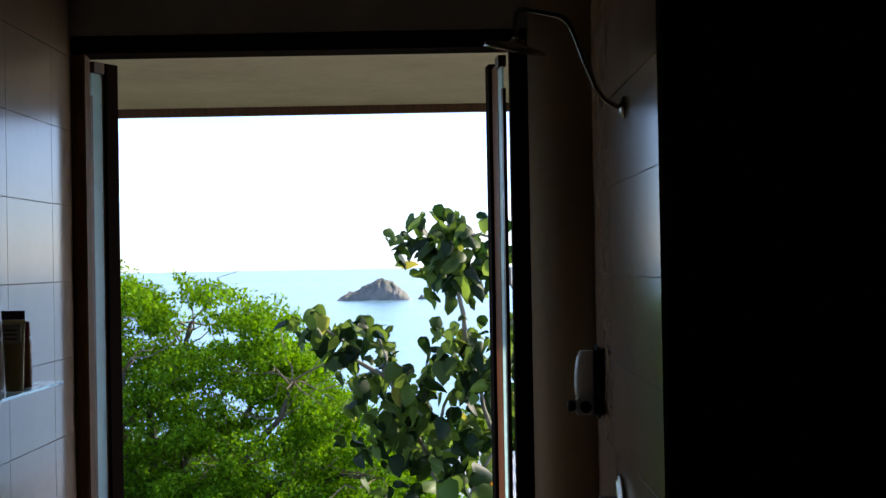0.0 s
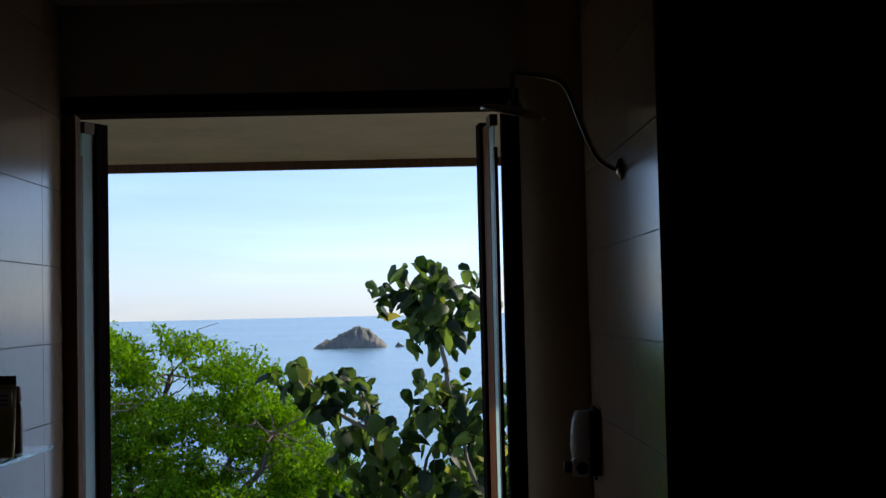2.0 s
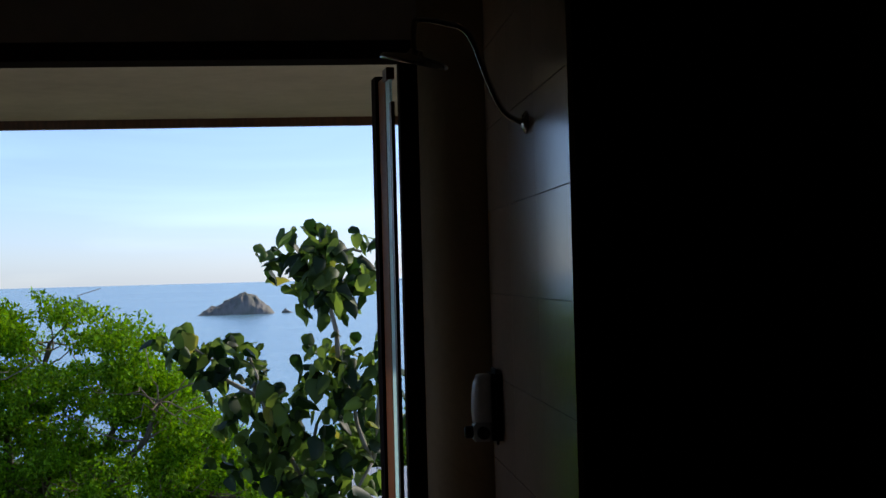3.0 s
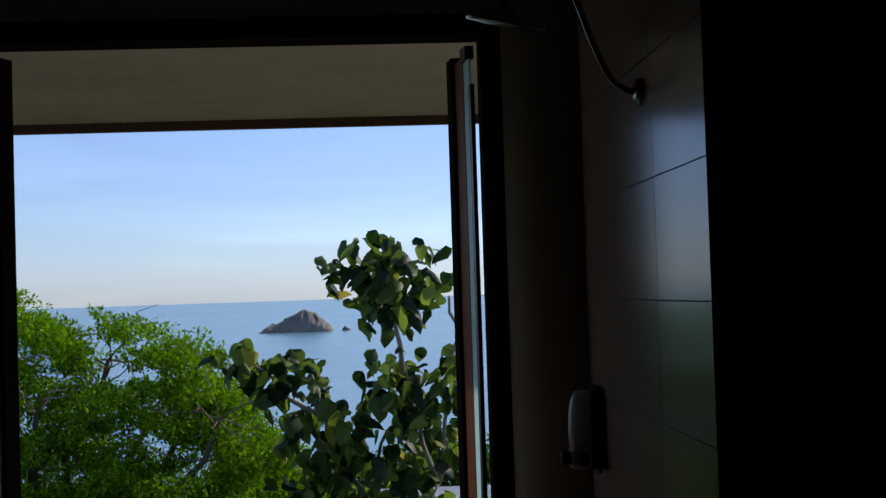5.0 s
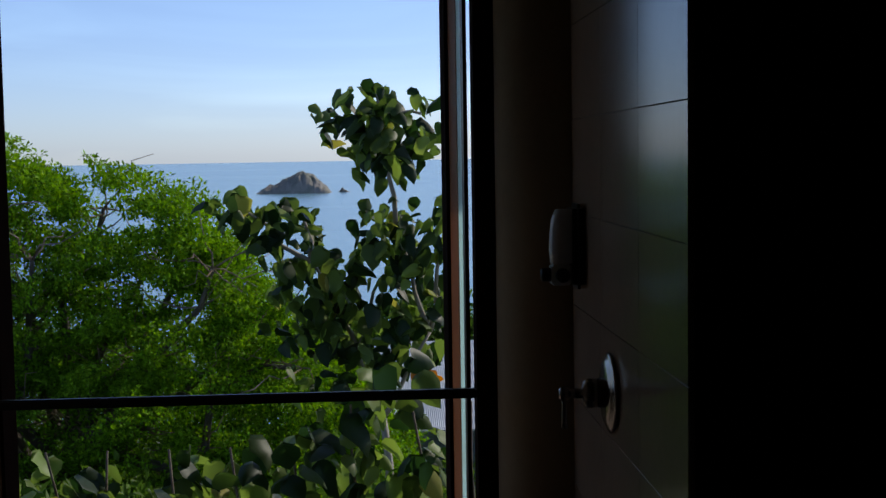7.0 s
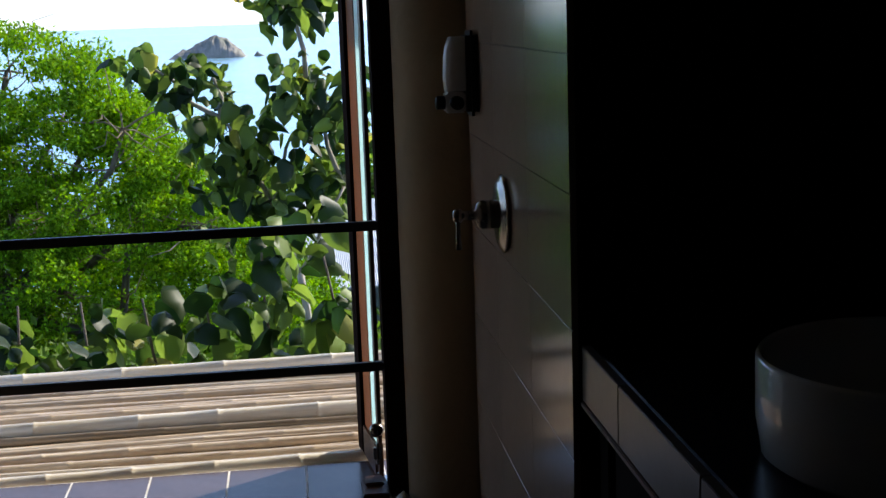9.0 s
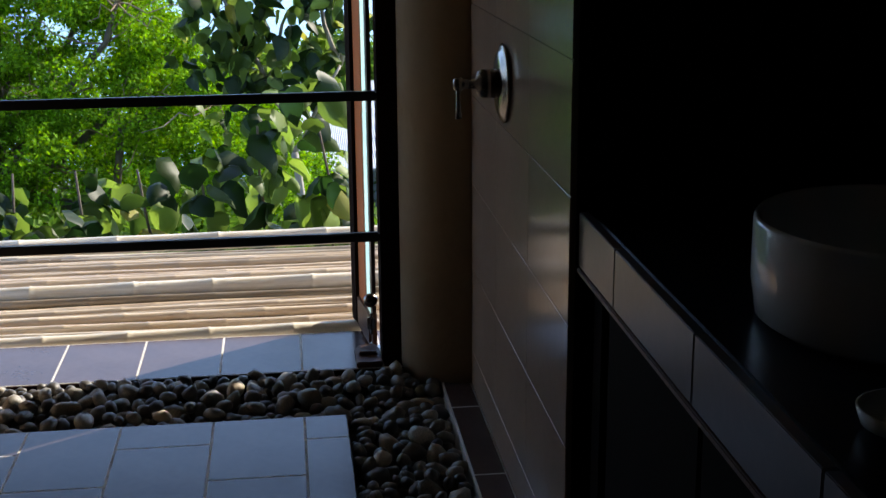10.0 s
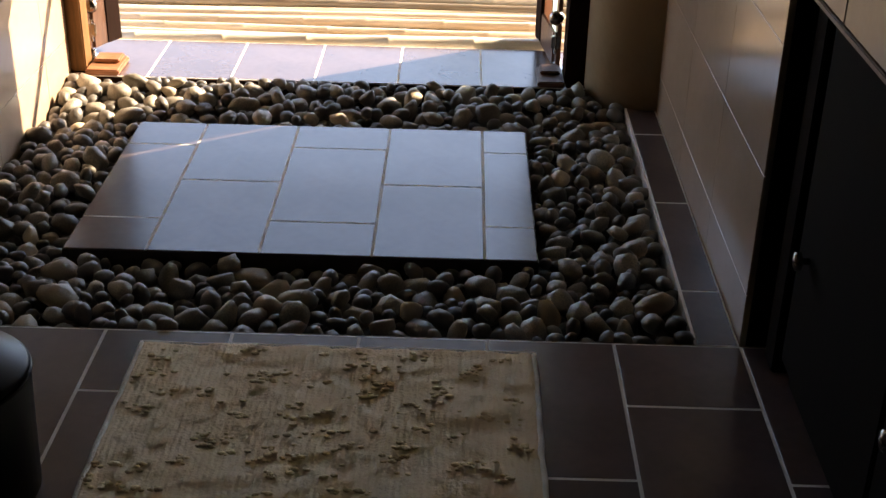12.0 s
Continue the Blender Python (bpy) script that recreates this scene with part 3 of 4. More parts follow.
def lotion_bottle(y):
    d = thing("lotion_bottle", (-1.13, y, 1.325), "amber lotion bottle with dark red cap on the shelf", "bottle")
    m = Matrix.Translation((-1.13, y, 1.325))
    bm = bmesh.new()
    lathe(bm, [(0, 0), (0.018, 0), (0.02, 0.004), (0.02, 0.125), (0.016, 0.14), (0.012, 0.145), (0, 0.145)], 28, m)
    part("bottle_body", bm, M_AMBER, d, "", True)
    bm = bmesh.new()
    lathe(bm, [(0, 0.146), (0.017, 0.146), (0.017, 0.185), (0.014, 0.19), (0, 0.19)], 28, m)
    part("cap", bm, M_RED, d, "dark red cap", True)


squeeze_tube(3.18)
lotion_bottle(3.285)

# ---------------------------------------------------------------- vanity
counter = thing("vanity_counter", (0.89, 1.5, 0.838), "dark stone counter top with grey-brown tiled front edge", "counter")
part("top", boxes((0.6, 0.4, 0.8, 1.198, 2.43, 0.838), bevel=0.003), M_COUNTER, counter)
for y0, y1 in ((2.17, 2.428), (1.745, 2.165), (1.32, 1.74), (0.9, 1.315), (0.4, 0.895)):
    part("edge_tile", boxes((0.58, y0, 0.735, 0.598, y1, 0.8385), bevel=0.0015), M_TILE_EDGE, counter, "grey-brown glossy edge tile")
part("edge_trim", boxes((0.577, 0.4, 0.722, 0.6, 2.428, 0.733), bevel=0.002), M_WOOD_DARK, counter, "thin dark trim")

cab = thing("vanity_cabinet", (0.9, 1.4, 0), "dark brown wooden cabinet under the wash basin", "cabinet")
part("body", boxes((0.63, 0.42, 0.0, 1.198, 2.3, 0.72)), M_BLACK_PANEL, cab)
part("end_post", boxes((0.605, 2.335, 0.0, 0.66, 2.4, 0.72), bevel=0.003), M_BLACK_PANEL, cab)
for y0, y1 in ((1.78, 2.29), (1.25, 1.765), (0.72, 1.235)):
    d = part("cabinet_door", boxes((0.606, y0, 0.06, 0.6285, y1, 0.705), bevel=0.003), M_BLACK_PANEL, cab)
    bm = bmesh.new()
    lathe(bm, [(0, 0), (0.006, 0), (0.006, 0.012), (0.016, 0.016), (0.016, 0.026), (0, 0.03)], 20, Matrix.Translation((0.606, y1 - 0.07, 0.3)) @ pose(0, 0, 0, 0, -90, 0))
    part("knob", bm, M_BRONZE, d, "dull metal door knob", True)

basin = thing("wash_basin", (0.875, 1.745, 0.838), "white round porcelain vessel basin on the counter", "wash basin")
bm = bmesh.new()
lathe(bm, [(0, 0.0005), (0.185, 0.0005), (0.2, 0.012), (0.207, 0.06), (0.207, 0.142), (0.203, 0.148), (0.197, 0.142), (0.19, 0.06), (0.16, 0.03), (0.03, 0.022), (0, 0.022)], 64, Matrix.Translation((0.875, 1.745, 0.838)))
part("bowl", bm, M_PORCELAIN, basin, "", True)
bm = bmesh.new()
lathe(bm, [(0, 0.022), (0.022, 0.0225), (0.022, 0.026), (0, 0.027)], 20, Matrix.Translation((0.875, 1.745, 0.838)))
part("drain", bm, M_CHROME, basin, "chrome drain", True)
dish = thing("soap_dish", (0.7, 1.4, 0.838), "small white porcelain soap dish on the counter", "soap dish")
bm = bmesh.new()
lathe(bm, [(0, 0.001), (0.035, 0.001), (0.055, 0.012), (0.06, 0.03), (0.057, 0.031), (0.05, 0.015), (0, 0.008)], 36, Matrix.Translation((0.71, 1.39, 0.838)))
part("dish", bm, M_PORCELAIN, dish, "", True)

waste = thing("waste_bin", (-0.78, 1.88, 0), "black round waste bin standing on the floor tiles", "waste bin")
bm = bmesh.new()
lathe(bm, [(0, 0.001), (0.115, 0.001), (0.125, 0.01), (0.133, 0.22), (0.136, 0.227), (0.13, 0.229), (0.12, 0.02), (0, 0.015)], 48, Matrix.Translation((-0.785, 1.9, 0)))
part("bucket", bm, M_PLASTIC_B, waste, "", True)
bm = bmesh.new()
lathe(bm, [(0.1295, 0.228), (0.134, 0.233), (0.128, 0.24), (0.06, 0.252), (0, 0.254)], 48, Matrix.Translation((-0.785, 1.9, 0)))
part("lid", bm, M_PLASTIC_B, waste, "glossy black lid", True)

# ---------------------------------------------------------------- outside: land, sea, island
SEA_Z = -20.0


def land_z(x, y):
    if y < 4.6:
        return -0.9
    d = y - 4.6
    return -0.9 - 0.2 * d + 0.35 * noise.noise(Vector((x * 0.15, y * 0.15, 0))) * min(1, d / 6)


bm = bmesh.new()
xs = [-140 + 4 * k for k in range(71)]
ys = [-40, -20, 0, 4.6] + [6 + 2.0 * k for k in range(56)]
grid = [[bm.verts.new((x, y, land_z(x, y))) for x in xs] for y in ys]
for a, b in zip(grid, grid[1:]):
    for k in range(len(xs) - 1):
        bm.faces.new((a[k], a[k + 1], b[k + 1], b[k]))
structure("ground", bm, M_SOIL, "overgrown hillside falling towards the sea", "ground", True)

bm = bmesh.new()
ring_in = [bm.verts.new((60 * math.cos(2 * math.pi * k / 96), 60 * math.sin(2 * math.pi * k / 96) + 30, SEA_Z)) for k in range(96)]
ring_out = [bm.verts.new((4900 * math.cos(2 * math.pi * k / 96), 4900 * math.sin(2 * math.pi * k / 96), SEA_Z)) for k in range(96)]
for k in range(96):
    bm.faces.new((ring_in[k], ring_in[(k + 1) % 96], ring_out[(k + 1) % 96], ring_out[k]))
structure("water", bm, M_SEA, "calm hazy blue sea reaching the horizon", "sea")


def rock_mass(bm, cx, cy, half_w, half_d, height, profile, seed, n=56, m=20):
    """A rocky islet: height along x follows the profile, rounded across."""
    rows = []
    for j in range(m + 1):
        v = -1 + 2 * j / m
        row = []
        for i in range(n + 1):
            u = i / n
            f = u * (len(profile) - 1)
            k = min(int(f), len(profile) - 2)
            h = profile[k] + (profile[k + 1] - profile[k]) * (f - k)
            h *= math.sqrt(max(0, 1 - v * v))
            p = Vector((cx + (u * 2 - 1) * half_w, cy + v * half_d, 0))
            rough = noise.fractal(p * 0.35 + Vector((seed, 0, 0)), 0.8, 2.0, 5)
            row.append(bm.verts.new((p.x, p.y, SEA_Z - 0.3 + max(0, h * height + rough * 1.7 * min(1, h * 4)))))
        rows.append(row)
    for a, b in zip(rows, rows[1:]):
        for i in range(n):
            bm.faces.new((a[i], a[i + 1], b[i + 1], b[i]))


island = thing("island", (-43, 757, SEA_Z), "small bare rocky island far out at sea", "island")
bm = bmesh.new()
rock_mass(bm, -43.5, 757, 22, 16, 12.6, [0.0, 0.16, 0.3, 0.36, 0.46, 0.6, 0.7, 0.84, 0.97, 1.0, 0.9, 0.74, 0.5, 0.28, 0.0], 3.0, 90, 26)
part("rock", bm, M_ROCK, island, "", True)
bm = bmesh.new()
for k in range(60):
    a = 2 * math.pi * k / 60
    if math.sin(a) < 0.3:
        c = Vector((-43.5 + 21.5 * math.cos(a), 757 + 15.7 * math.sin(a), SEA_Z + 0.05))
        bmesh.ops.create_icosphere(bm, subdivisions=1, radius=0.35, matrix=Matrix.Translation(c) @ Matrix.Diagonal((3.2, 1.5, 0.6, 1)))
part("surf", bm, M_FOAM, island, "white surf along the waterline")
islet = thing("islet", (-13, 757, SEA_Z), "tiny rock stack beside the island", "rock")
bm = bmesh.new()
rock_mass(bm, -13.5, 757, 4.0, 3.5, 3.2, [0.0, 0.5, 1.0, 0.5, 0.3, 0.18, 0.05, 0.0], 9.0, 30, 14)
part("rock", bm, M_ROCK, islet, "", True)

# ---------------------------------------------------------------- plants
gen = np.random.default_rng(7)


def leaf_cloud(name, centers, radii, counts, size, aspect, mat, parent, flat=0.6, droop=0.0, label="", fold=0.25):
    """Many small pointed leaves (two triangles folded along the rib) in clumps; one mesh."""
    c = np.repeat(np.asarray(centers, float), counts, axis=0)
    r = np.repeat(np.asarray(radii, float), counts)[:, None]
    n = len(c)
    d = gen.normal(size=(n, 3))
    d /= np.linalg.norm(d, axis=1)[:, None]
    pos = c + d * r * gen.random((n, 1)) ** 0.45 * np.array([1, 1, flat])
    axis = gen.normal(size=(n, 3)) + d * 0.6
    axis[:, 2] -= droop
    axis /= np.linalg.norm(axis, axis=1)[:, None]
    up = gen.normal(size=(n, 3)) * 0.6 + np.array([0, 0, 1.0])
    wide = np.cross(axis, up)
    wide /= np.linalg.norm(wide, axis=1)[:, None] + 1e-9
    nrm = np.cross(wide, axis)
    s = size * gen.uniform(0.65, 1.35, (n, 1))
    base, tip = pos, pos + axis * s
    l = pos + axis * s * 0.45 + wide * s * aspect / 2 + nrm * s * fold * 0.4
    q = pos + axis * s * 0.45 - wide * s * aspect / 2 + nrm * s * fold * 0.4
    co = np.stack([base, q, tip, l], 1).reshape(-1, 3)
    idx = np.arange(n * 4).reshape(n, 4)
    faces = np.concatenate([idx[:, [0, 1, 2]], idx[:, [0, 2, 3]]])
    me = bpy.data.meshes.new(name)
    me.from_pydata(co.tolist(), [], faces.tolist())
    ob = mesh_object(name, me, mat, parent, label)
    ob["kind"] = "stuff"
    return ob


def limb(bm, start, end, r0, r1, wander, seed, n=7):
    a, b = Vector(start), Vector(end)
    pts = []
    for k in range(n + 1):
        t = k / n
        off = Vector((noise.noise(Vector((seed, t * 3, 0))), noise.noise(Vector((seed, t * 3, 5))), noise.noise(Vector((seed, t * 3, 9))))) * wander * math.sin(math.pi * t)
        pts.append(a.lerp(b, t) + off)
    tube(bm, pts, [r0 + (r1 - r0) * k / n for k in range(n + 1)], 7)
    return pts


# the feathery tree: crown falls away towards +x
TREE_Y = 16.0
OUTLINE = [(-8.5, 1.0), (-6.5, 1.9), (-5.0, 1.85), (-4.0, 1.6), (-3.6, 1.2), (-3.3, 1.45), (-3.0, 1.4), (-2.5, 1.2), (-2.0, 1.05), (-1.65, 0.55), (-1.3, 0.15), (-1.0, -0.1), (-0.5, -0.6), (0.1, -1.15), (0.6, -2.0)]


def crown_top(x):
    for (x0, z0), (x1, z1) in zip(OUTLINE, OUTLINE[1:]):
        if x0 <= x <= x1:
            return z0 + (z1 - z0) * (x - x0) / (x1 - x0)
    return -9.0


feathery = thing("feathery_tree", (-3.6, TREE_Y, land_z(-3.6, TREE_Y)), "spreading bright green tree with fine feathery leaves", "tree")
bm = bmesh.new()
root = Vector((-4.4, TREE_Y, land_z(-4.4, TREE_Y) - 0.2))
fork = Vector((-3.9, TREE_Y, -2.6))
trunk_pts = limb(bm, root, fork, 0.2, 0.13, 0.2, 1.0)
part("trunk", bm, M_BARK, feathery, "grey-brown trunk", True)
r2 = random.Random(11)
limb_ends = []
bm = bmesh.new()
for k in range(13):
    x = -6.8 + 6.0 * k / 12
    e = Vector((x, TREE_Y + r2.uniform(-1.3, 1.3), crown_top(x) - r2.uniform(0.5, 1.1)))
    pts = limb(bm, trunk_pts[-1 - (k % 2)], e, 0.09, 0.026, 0.9, k * 3.1)
    limb_ends += pts[2:]
part("limb", bm, M_BARK, feathery, "dark branching limbs", True)
bm = bmesh.new()
for k in range(340):
    a = r2.choice(limb_ends)
    e = a + Vector((r2.uniform(-0.9, 0.9), r2.uniform(-0.8, 0.8), r2.uniform(-0.3, 0.9)))
    limb(bm, a, e, 0.013, 0.004, 0.25, k * 1.7, 4)
part("twig", bm, M_TWIG, feathery, "thin pale twigs", True)
cs, rs, ns = [], [], []
while len(cs) < 2300:
    x = r2.uniform(-8.2, 0.5)
    top = crown_top(x)
    depth = r2.random() ** 1.15 * 5.0
    zc = top - 0.12 - depth
    if zc < -5.4 or r2.random() < 0.25 * noise.noise(Vector((x * 1.3, zc * 1.8, 3))) + 0.2:
        continue
    if noise.noise(Vector((x * 0.9, zc * 1.1, 7.7))) > 0.36:
        continue
    rr = r2.uniform(0.14, 0.34)
    cs.append((x, TREE_Y + r2.uniform(-1.6, 1.6) * (0.5 + 0.3 * depth), zc))
    rs.append(rr)
    ns.append(int(185 * rr / 0.26))
for k in range(90):
    x = r2.uniform(-6.5, -1.2)
    cs.append((x, TREE_Y + r2.uniform(-0.8, 0.8), crown_top(x) + r2.uniform(-0.1, 0.14)))
    rs.append(r2.uniform(0.1, 0.18))
    ns.append(34)
leaf_cloud("crown", cs, rs, ns, 0.06, 0.52, M_LEAF_FINE, feathery, 0.5, 0.1, "bright green feathery foliage")

# the broad-leaved tree
BROAD_Y = 12.0
BROAD_LEAF = {}


def broad_leaf_mesh(kind):
    """A heart-shaped leaf, its stalk at the origin, hanging along -z, cupped along the rib."""
    if kind not in BROAD_LEAF:
        bm = bmesh.new()
        half = [(0.0, 0.0), (0.28, 0.1), (0.46, -0.1), (0.46, -0.4), (0.3, -0.72), (0.0, -1.06)]
        cup = 0.2 + 0.14 * kind
        rib = [bm.verts.new((0, 0.1 * math.sin(-z * 2.4) * (1 + kind), z)) for _, z in half]
        for s in (1, -1):
            edge = [None] + [bm.verts.new((s * x, -cup * x * 2 + 0.1 * math.sin(-z * 2.4) * (1 + kind) + 0.07 * math.sin(9 * z + kind), z)) for x, z in half[1:-1]] + [None]
            for k in range(len(half) - 1):
                loop = [rib[k], edge[k], edge[k + 1], rib[k + 1]]
                loop = [v for v in loop if v]
                if len(loop) > 2:
                    bm.faces.new(loop if s > 0 else loop[::-1])
        me = bpy.data.meshes.new("leaf")
        bm.to_mesh(me)
        bm.free()
        me.materials.append(M_LEAF_BIG_OB)
        me.polygons.foreach_set("use_smooth", [True] * len(me.polygons))
        BROAD_LEAF[kind] = me
    return BROAD_LEAF[kind]


M_LEAF_BIG_OB = leafy("large_broad_leaf", (0.014, 0.034, 0.008), (0.19, 0.27, 0.055), 0.42, (0.3, 0.27, 0.06), 0.32, per="object")
M_LEAF_BIG_OB.node_tree.nodes["Color Ramp"].color_ramp.elements[0].position = 0.3
M_LEAF_ORANGE = leafy("withered_leaf", (0.5, 0.16, 0.02), (0.6, 0.3, 0.05), 0.4)


def broad_leaves(parent, clusters, size, seed, y, thick):
    rr = random.Random(seed)
    for cx, cz, rx, rz, n in clusters:
        for k in range(n):
            a, q = rr.uniform(0, 2 * math.pi), math.sqrt(rr.random())
            ob = mesh_object("leaf", broad_leaf_mesh(rr.choice((0, 1, 2))), None, parent)
            s = size * rr.uniform(0.6, 1.25)
            p = Vector((cx - 0.07 + rx * q * math.cos(a), y + rr.uniform(-thick, thick), cz - 0.04 + rz * q * math.sin(a)))
            turn = Euler((rr.gauss(0.3, 0.42), rr.gauss(0, 0.4), rr.uniform(0, 2 * math.pi))).to_matrix().to_4x4()
            ob.matrix_parent_inverse = parent.matrix_basis.inverted()
            ob.matrix_basis = Matrix.Translation(p) @ turn @ Matrix.Diagonal((s * rr.uniform(0.75, 1.05), s, s, 1))


broad = thing("broad_leaved_tree", (0.6, BROAD_Y, land_z(0.6, BROAD_Y)), "slender tree with large drooping heart-shaped leaves", "tree")
foot = Vector((0.25, BROAD_Y, land_z(0.25, BROAD_Y) - 0.2))
bm = bmesh.new()
t1 = limb(bm, foot, (0.1, BROAD_Y, -0.9), 0.05, 0.035, 0.1, 2.0)
part("trunk", bm, M_BARK_PALE, broad, "pale grey slender trunk", True)
STEMS = [((0.1, -0.9), (-0.12, -0.25)), ((-0.12, -0.25), (-0.5, 0.55)), ((-0.5, 0.55), (-1.2, 1.1)), ((0.1, -0.9), (0.55, -0.1)), ((0.55, -0.1), (0.25, 0.9)),
         ((0.25, 0.9), (0.1, 2.1)), ((0.55, -0.1), (0.75, 0.9)), ((0.75, 0.9), (0.7, 1.6)), ((-0.12, -0.25), (0.1, 0.4)), ((0.1, 2.0), (0.5, 1.9)), ((-0.5, 0.55), (-0.6, 1.0))]
for k, (a, b) in enumerate(STEMS):
    bm = bmesh.new()
    limb(bm, (a[0], BROAD_Y, a[1]), (b[0], BROAD_Y + 0.05 * (k % 3 - 1), b[1]), 0.026, 0.013, 0.1, k * 2.3, 5)
    part("branch", bm, M_BARK_PALE, broad, "", True)
broad_leaves(broad, [(0.02, 2.02, 0.28, 0.28, 34), (0.15, 1.78, 0.5, 0.26, 64), (0.5, 1.85, 0.36, 0.35, 41), (0.2, 1.5, 0.3, 0.2, 19), (-0.3, 1.95, 0.12, 0.1, 7),
                     (-1.22, 1.15, 0.18, 0.16, 17), (-0.95, 1.0, 0.22, 0.2, 26), (-0.66, 0.86, 0.3, 0.34, 49), (-0.4, 0.45, 0.35, 0.35, 45),
                     (0.2, 0.98, 0.28, 0.24, 34), (0.55, 0.9, 0.35, 0.4, 53), (0.15, 0.5, 0.35, 0.3, 38), (-0.3, 0.05, 0.4, 0.3, 38), (0.5, 0.3, 0.35, 0.35, 34), (0.05, -0.25, 0.3, 0.2, 17), (-0.45, 0.2, 0.5, 0.4, 46), (0.1, 0.05, 0.5, 0.4, 46), (-0.15, -0.45, 0.55, 0.3, 34), (0.5, -0.2, 0.3, 0.4, 26), (0.7, 0.6, 0.25, 0.5, 24)],
             0.172, 21, BROAD_Y, 0.45)

# a few withered leaves low on the stem
for k in range(6):
    ob = mesh_object("withered_leaf", broad_leaf_mesh(k % 3).copy(), None, broad, "orange withered leaf")
    ob.data.materials[0] = M_LEAF_ORANGE
    ob.matrix_parent_inverse = broad.matrix_basis.inverted()
    ob.matrix_basis = Matrix.Translation((0.42 + 0.05 * (k % 3), BROAD_Y - 0.5, -0.34 - 0.05 * (k // 2))) @ Euler((0.3 * k - 0.6, 0.5 - 0.3 * k, 1.1 * k)).to_matrix().to_4x4() @ Matrix.Diagonal((0.13, 0.13, 0.13, 1))

# broad-leaved bush just behind the fence
bush = thing("broad_leaved_bush", (-0.5, 6.6, land_z(-0.5, 6.6)), "low bush with large heart-shaped leaves behind the fence", "bush")
for k in range(9):
    bm = bmesh.new()
    x = -1.9 + 0.3 * k
    limb(bm, (x + 0.1, 6.6, land_z(x, 6.6) - 0.1), (x, 6.55, 0.1 + (0.2 if x > -0.3 else 0)), 0.014, 0.006, 0.15, k * 4.4, 5)
    part("stem", bm, M_BARK, bush, "", True)
broad_leaves(bush, [(-2.0, -0.2, 0.4, 0.22, 20), (-1.5, -0.12, 0.4, 0.24, 34), (-1.05, -0.12, 0.4, 0.22, 34), (-0.6, -0.08, 0.4, 0.22, 30), (-0.2, 0.0, 0.35, 0.28, 30),
                    (0.15, 0.1, 0.3, 0.32, 32), (0.45, -0.1, 0.3, 0.3, 26), (0.2, 0.42, 0.16, 0.12, 7), (0.8, 0.0, 0.3, 0.3, 14), (-0.05, -0.3, 0.8, 0.15, 26), (-1.3, -0.4, 0.8, 0.15, 26)],
             0.155, 33, 6.6, 0.35)

# house roof below, hedges and undergrowth
house = thing("house", (1.6, 21, land_z(1.6, 21)), "blue-grey house with white corrugated metal roof below", "house")
part("wall", boxes((0.3, 19.9, -5.0, 4.5, 23.5, -2.75)), M_HOUSE, house)
bm = bmesh.new()
n = 320
ra = [bm.verts.new((0.05 + 4.8 * k / n, 19.3, -2.62 + 0.008 * (k % 2))) for k in range(n + 1)]
rb = [bm.verts.new((0.05 + 4.8 * k / n, 22.4, -1.72 + 0.008 * (k % 2))) for k in range(n + 1)]
for k in range(n):
    bm.faces.new((ra[k], ra[k + 1], rb[k + 1], rb[k]))
geo = bmesh.ops.extrude_face_region(bm, geom=bm.faces[:])
bmesh.ops.translate(bm, verts=[v for v in geo["geom"] if isinstance(v, bmesh.types.BMVert)], vec=(0, 0, -0.03))
part("roof", bm, M_ROOF, house, "white corrugated metal roof")

far_tree = thing("hedge_tree", (1.4, 27, land_z(1.4, 27)), "dense dark green tree behind the metal roof", "tree")
bm = bmesh.new()
limb(bm, (1.6, 27, land_z(1.6, 27) - 0.2), (1.6, 27, -2.2), 0.12, 0.06, 0.2, 8.0)
part("trunk", bm, M_BARK, far_tree, "", True)
cs, rs, ns = [], [], []
for k in range(420):
    x = r2.uniform(-1.6, 4.2)
    cs.append((x, 27 + r2.uniform(-1, 1), -1.4 - 0.2 * abs(x - 1.5) - r2.random() * 2.2))
    rs.append(r2.uniform(0.25, 0.5))
    ns.append(60)
leaf_cloud("crown", cs, rs, ns, 0.13, 0.6, M_LEAF_SHRUB, far_tree, 0.7)

cs, rs, ns = [], [], []
for k in range(900):
    y = 7.4 + 34 * r2.random() ** 1.5
    x = r2.uniform(-0.42, 0.2) * (y + 4)
    cs.append((x, y, land_z(x, y) + r2.uniform(0.05, 0.7)))
    rs.append(r2.uniform(0.3, 0.6))
    ns.append(55)
for k in range(800):
    y = r2.uniform(18.5, 33)
    x = r2.uniform(-0.42, 0.12 if y > 25 else -0.03) * (y + 2)
    low, high = land_z(x, y), 1.9 - 0.15 * y
    cs.append((x, y, low + (high - low) * r2.random() ** 0.7))
    rs.append(r2.uniform(0.4, 0.8))
    ns.append(75)
under = leaf_cloud("undergrowth", cs, rs, ns, 0.11, 0.55, M_LEAF_SHRUB, None, 0.8)
tagged(under, "tangled green undergrowth covering the hillside", "undergrowth", kind="stuff")

# ---------------------------------------------------------------- bath mat
mat_ob = thing("bath_mat", (-0.22, 2.1, 0), "cream ribbed cotton bath mat with tan tufts on the floor", "bath mat")
MX0, MX1, MY0, MY1 = -0.6, 0.155, 1.83, 2.366


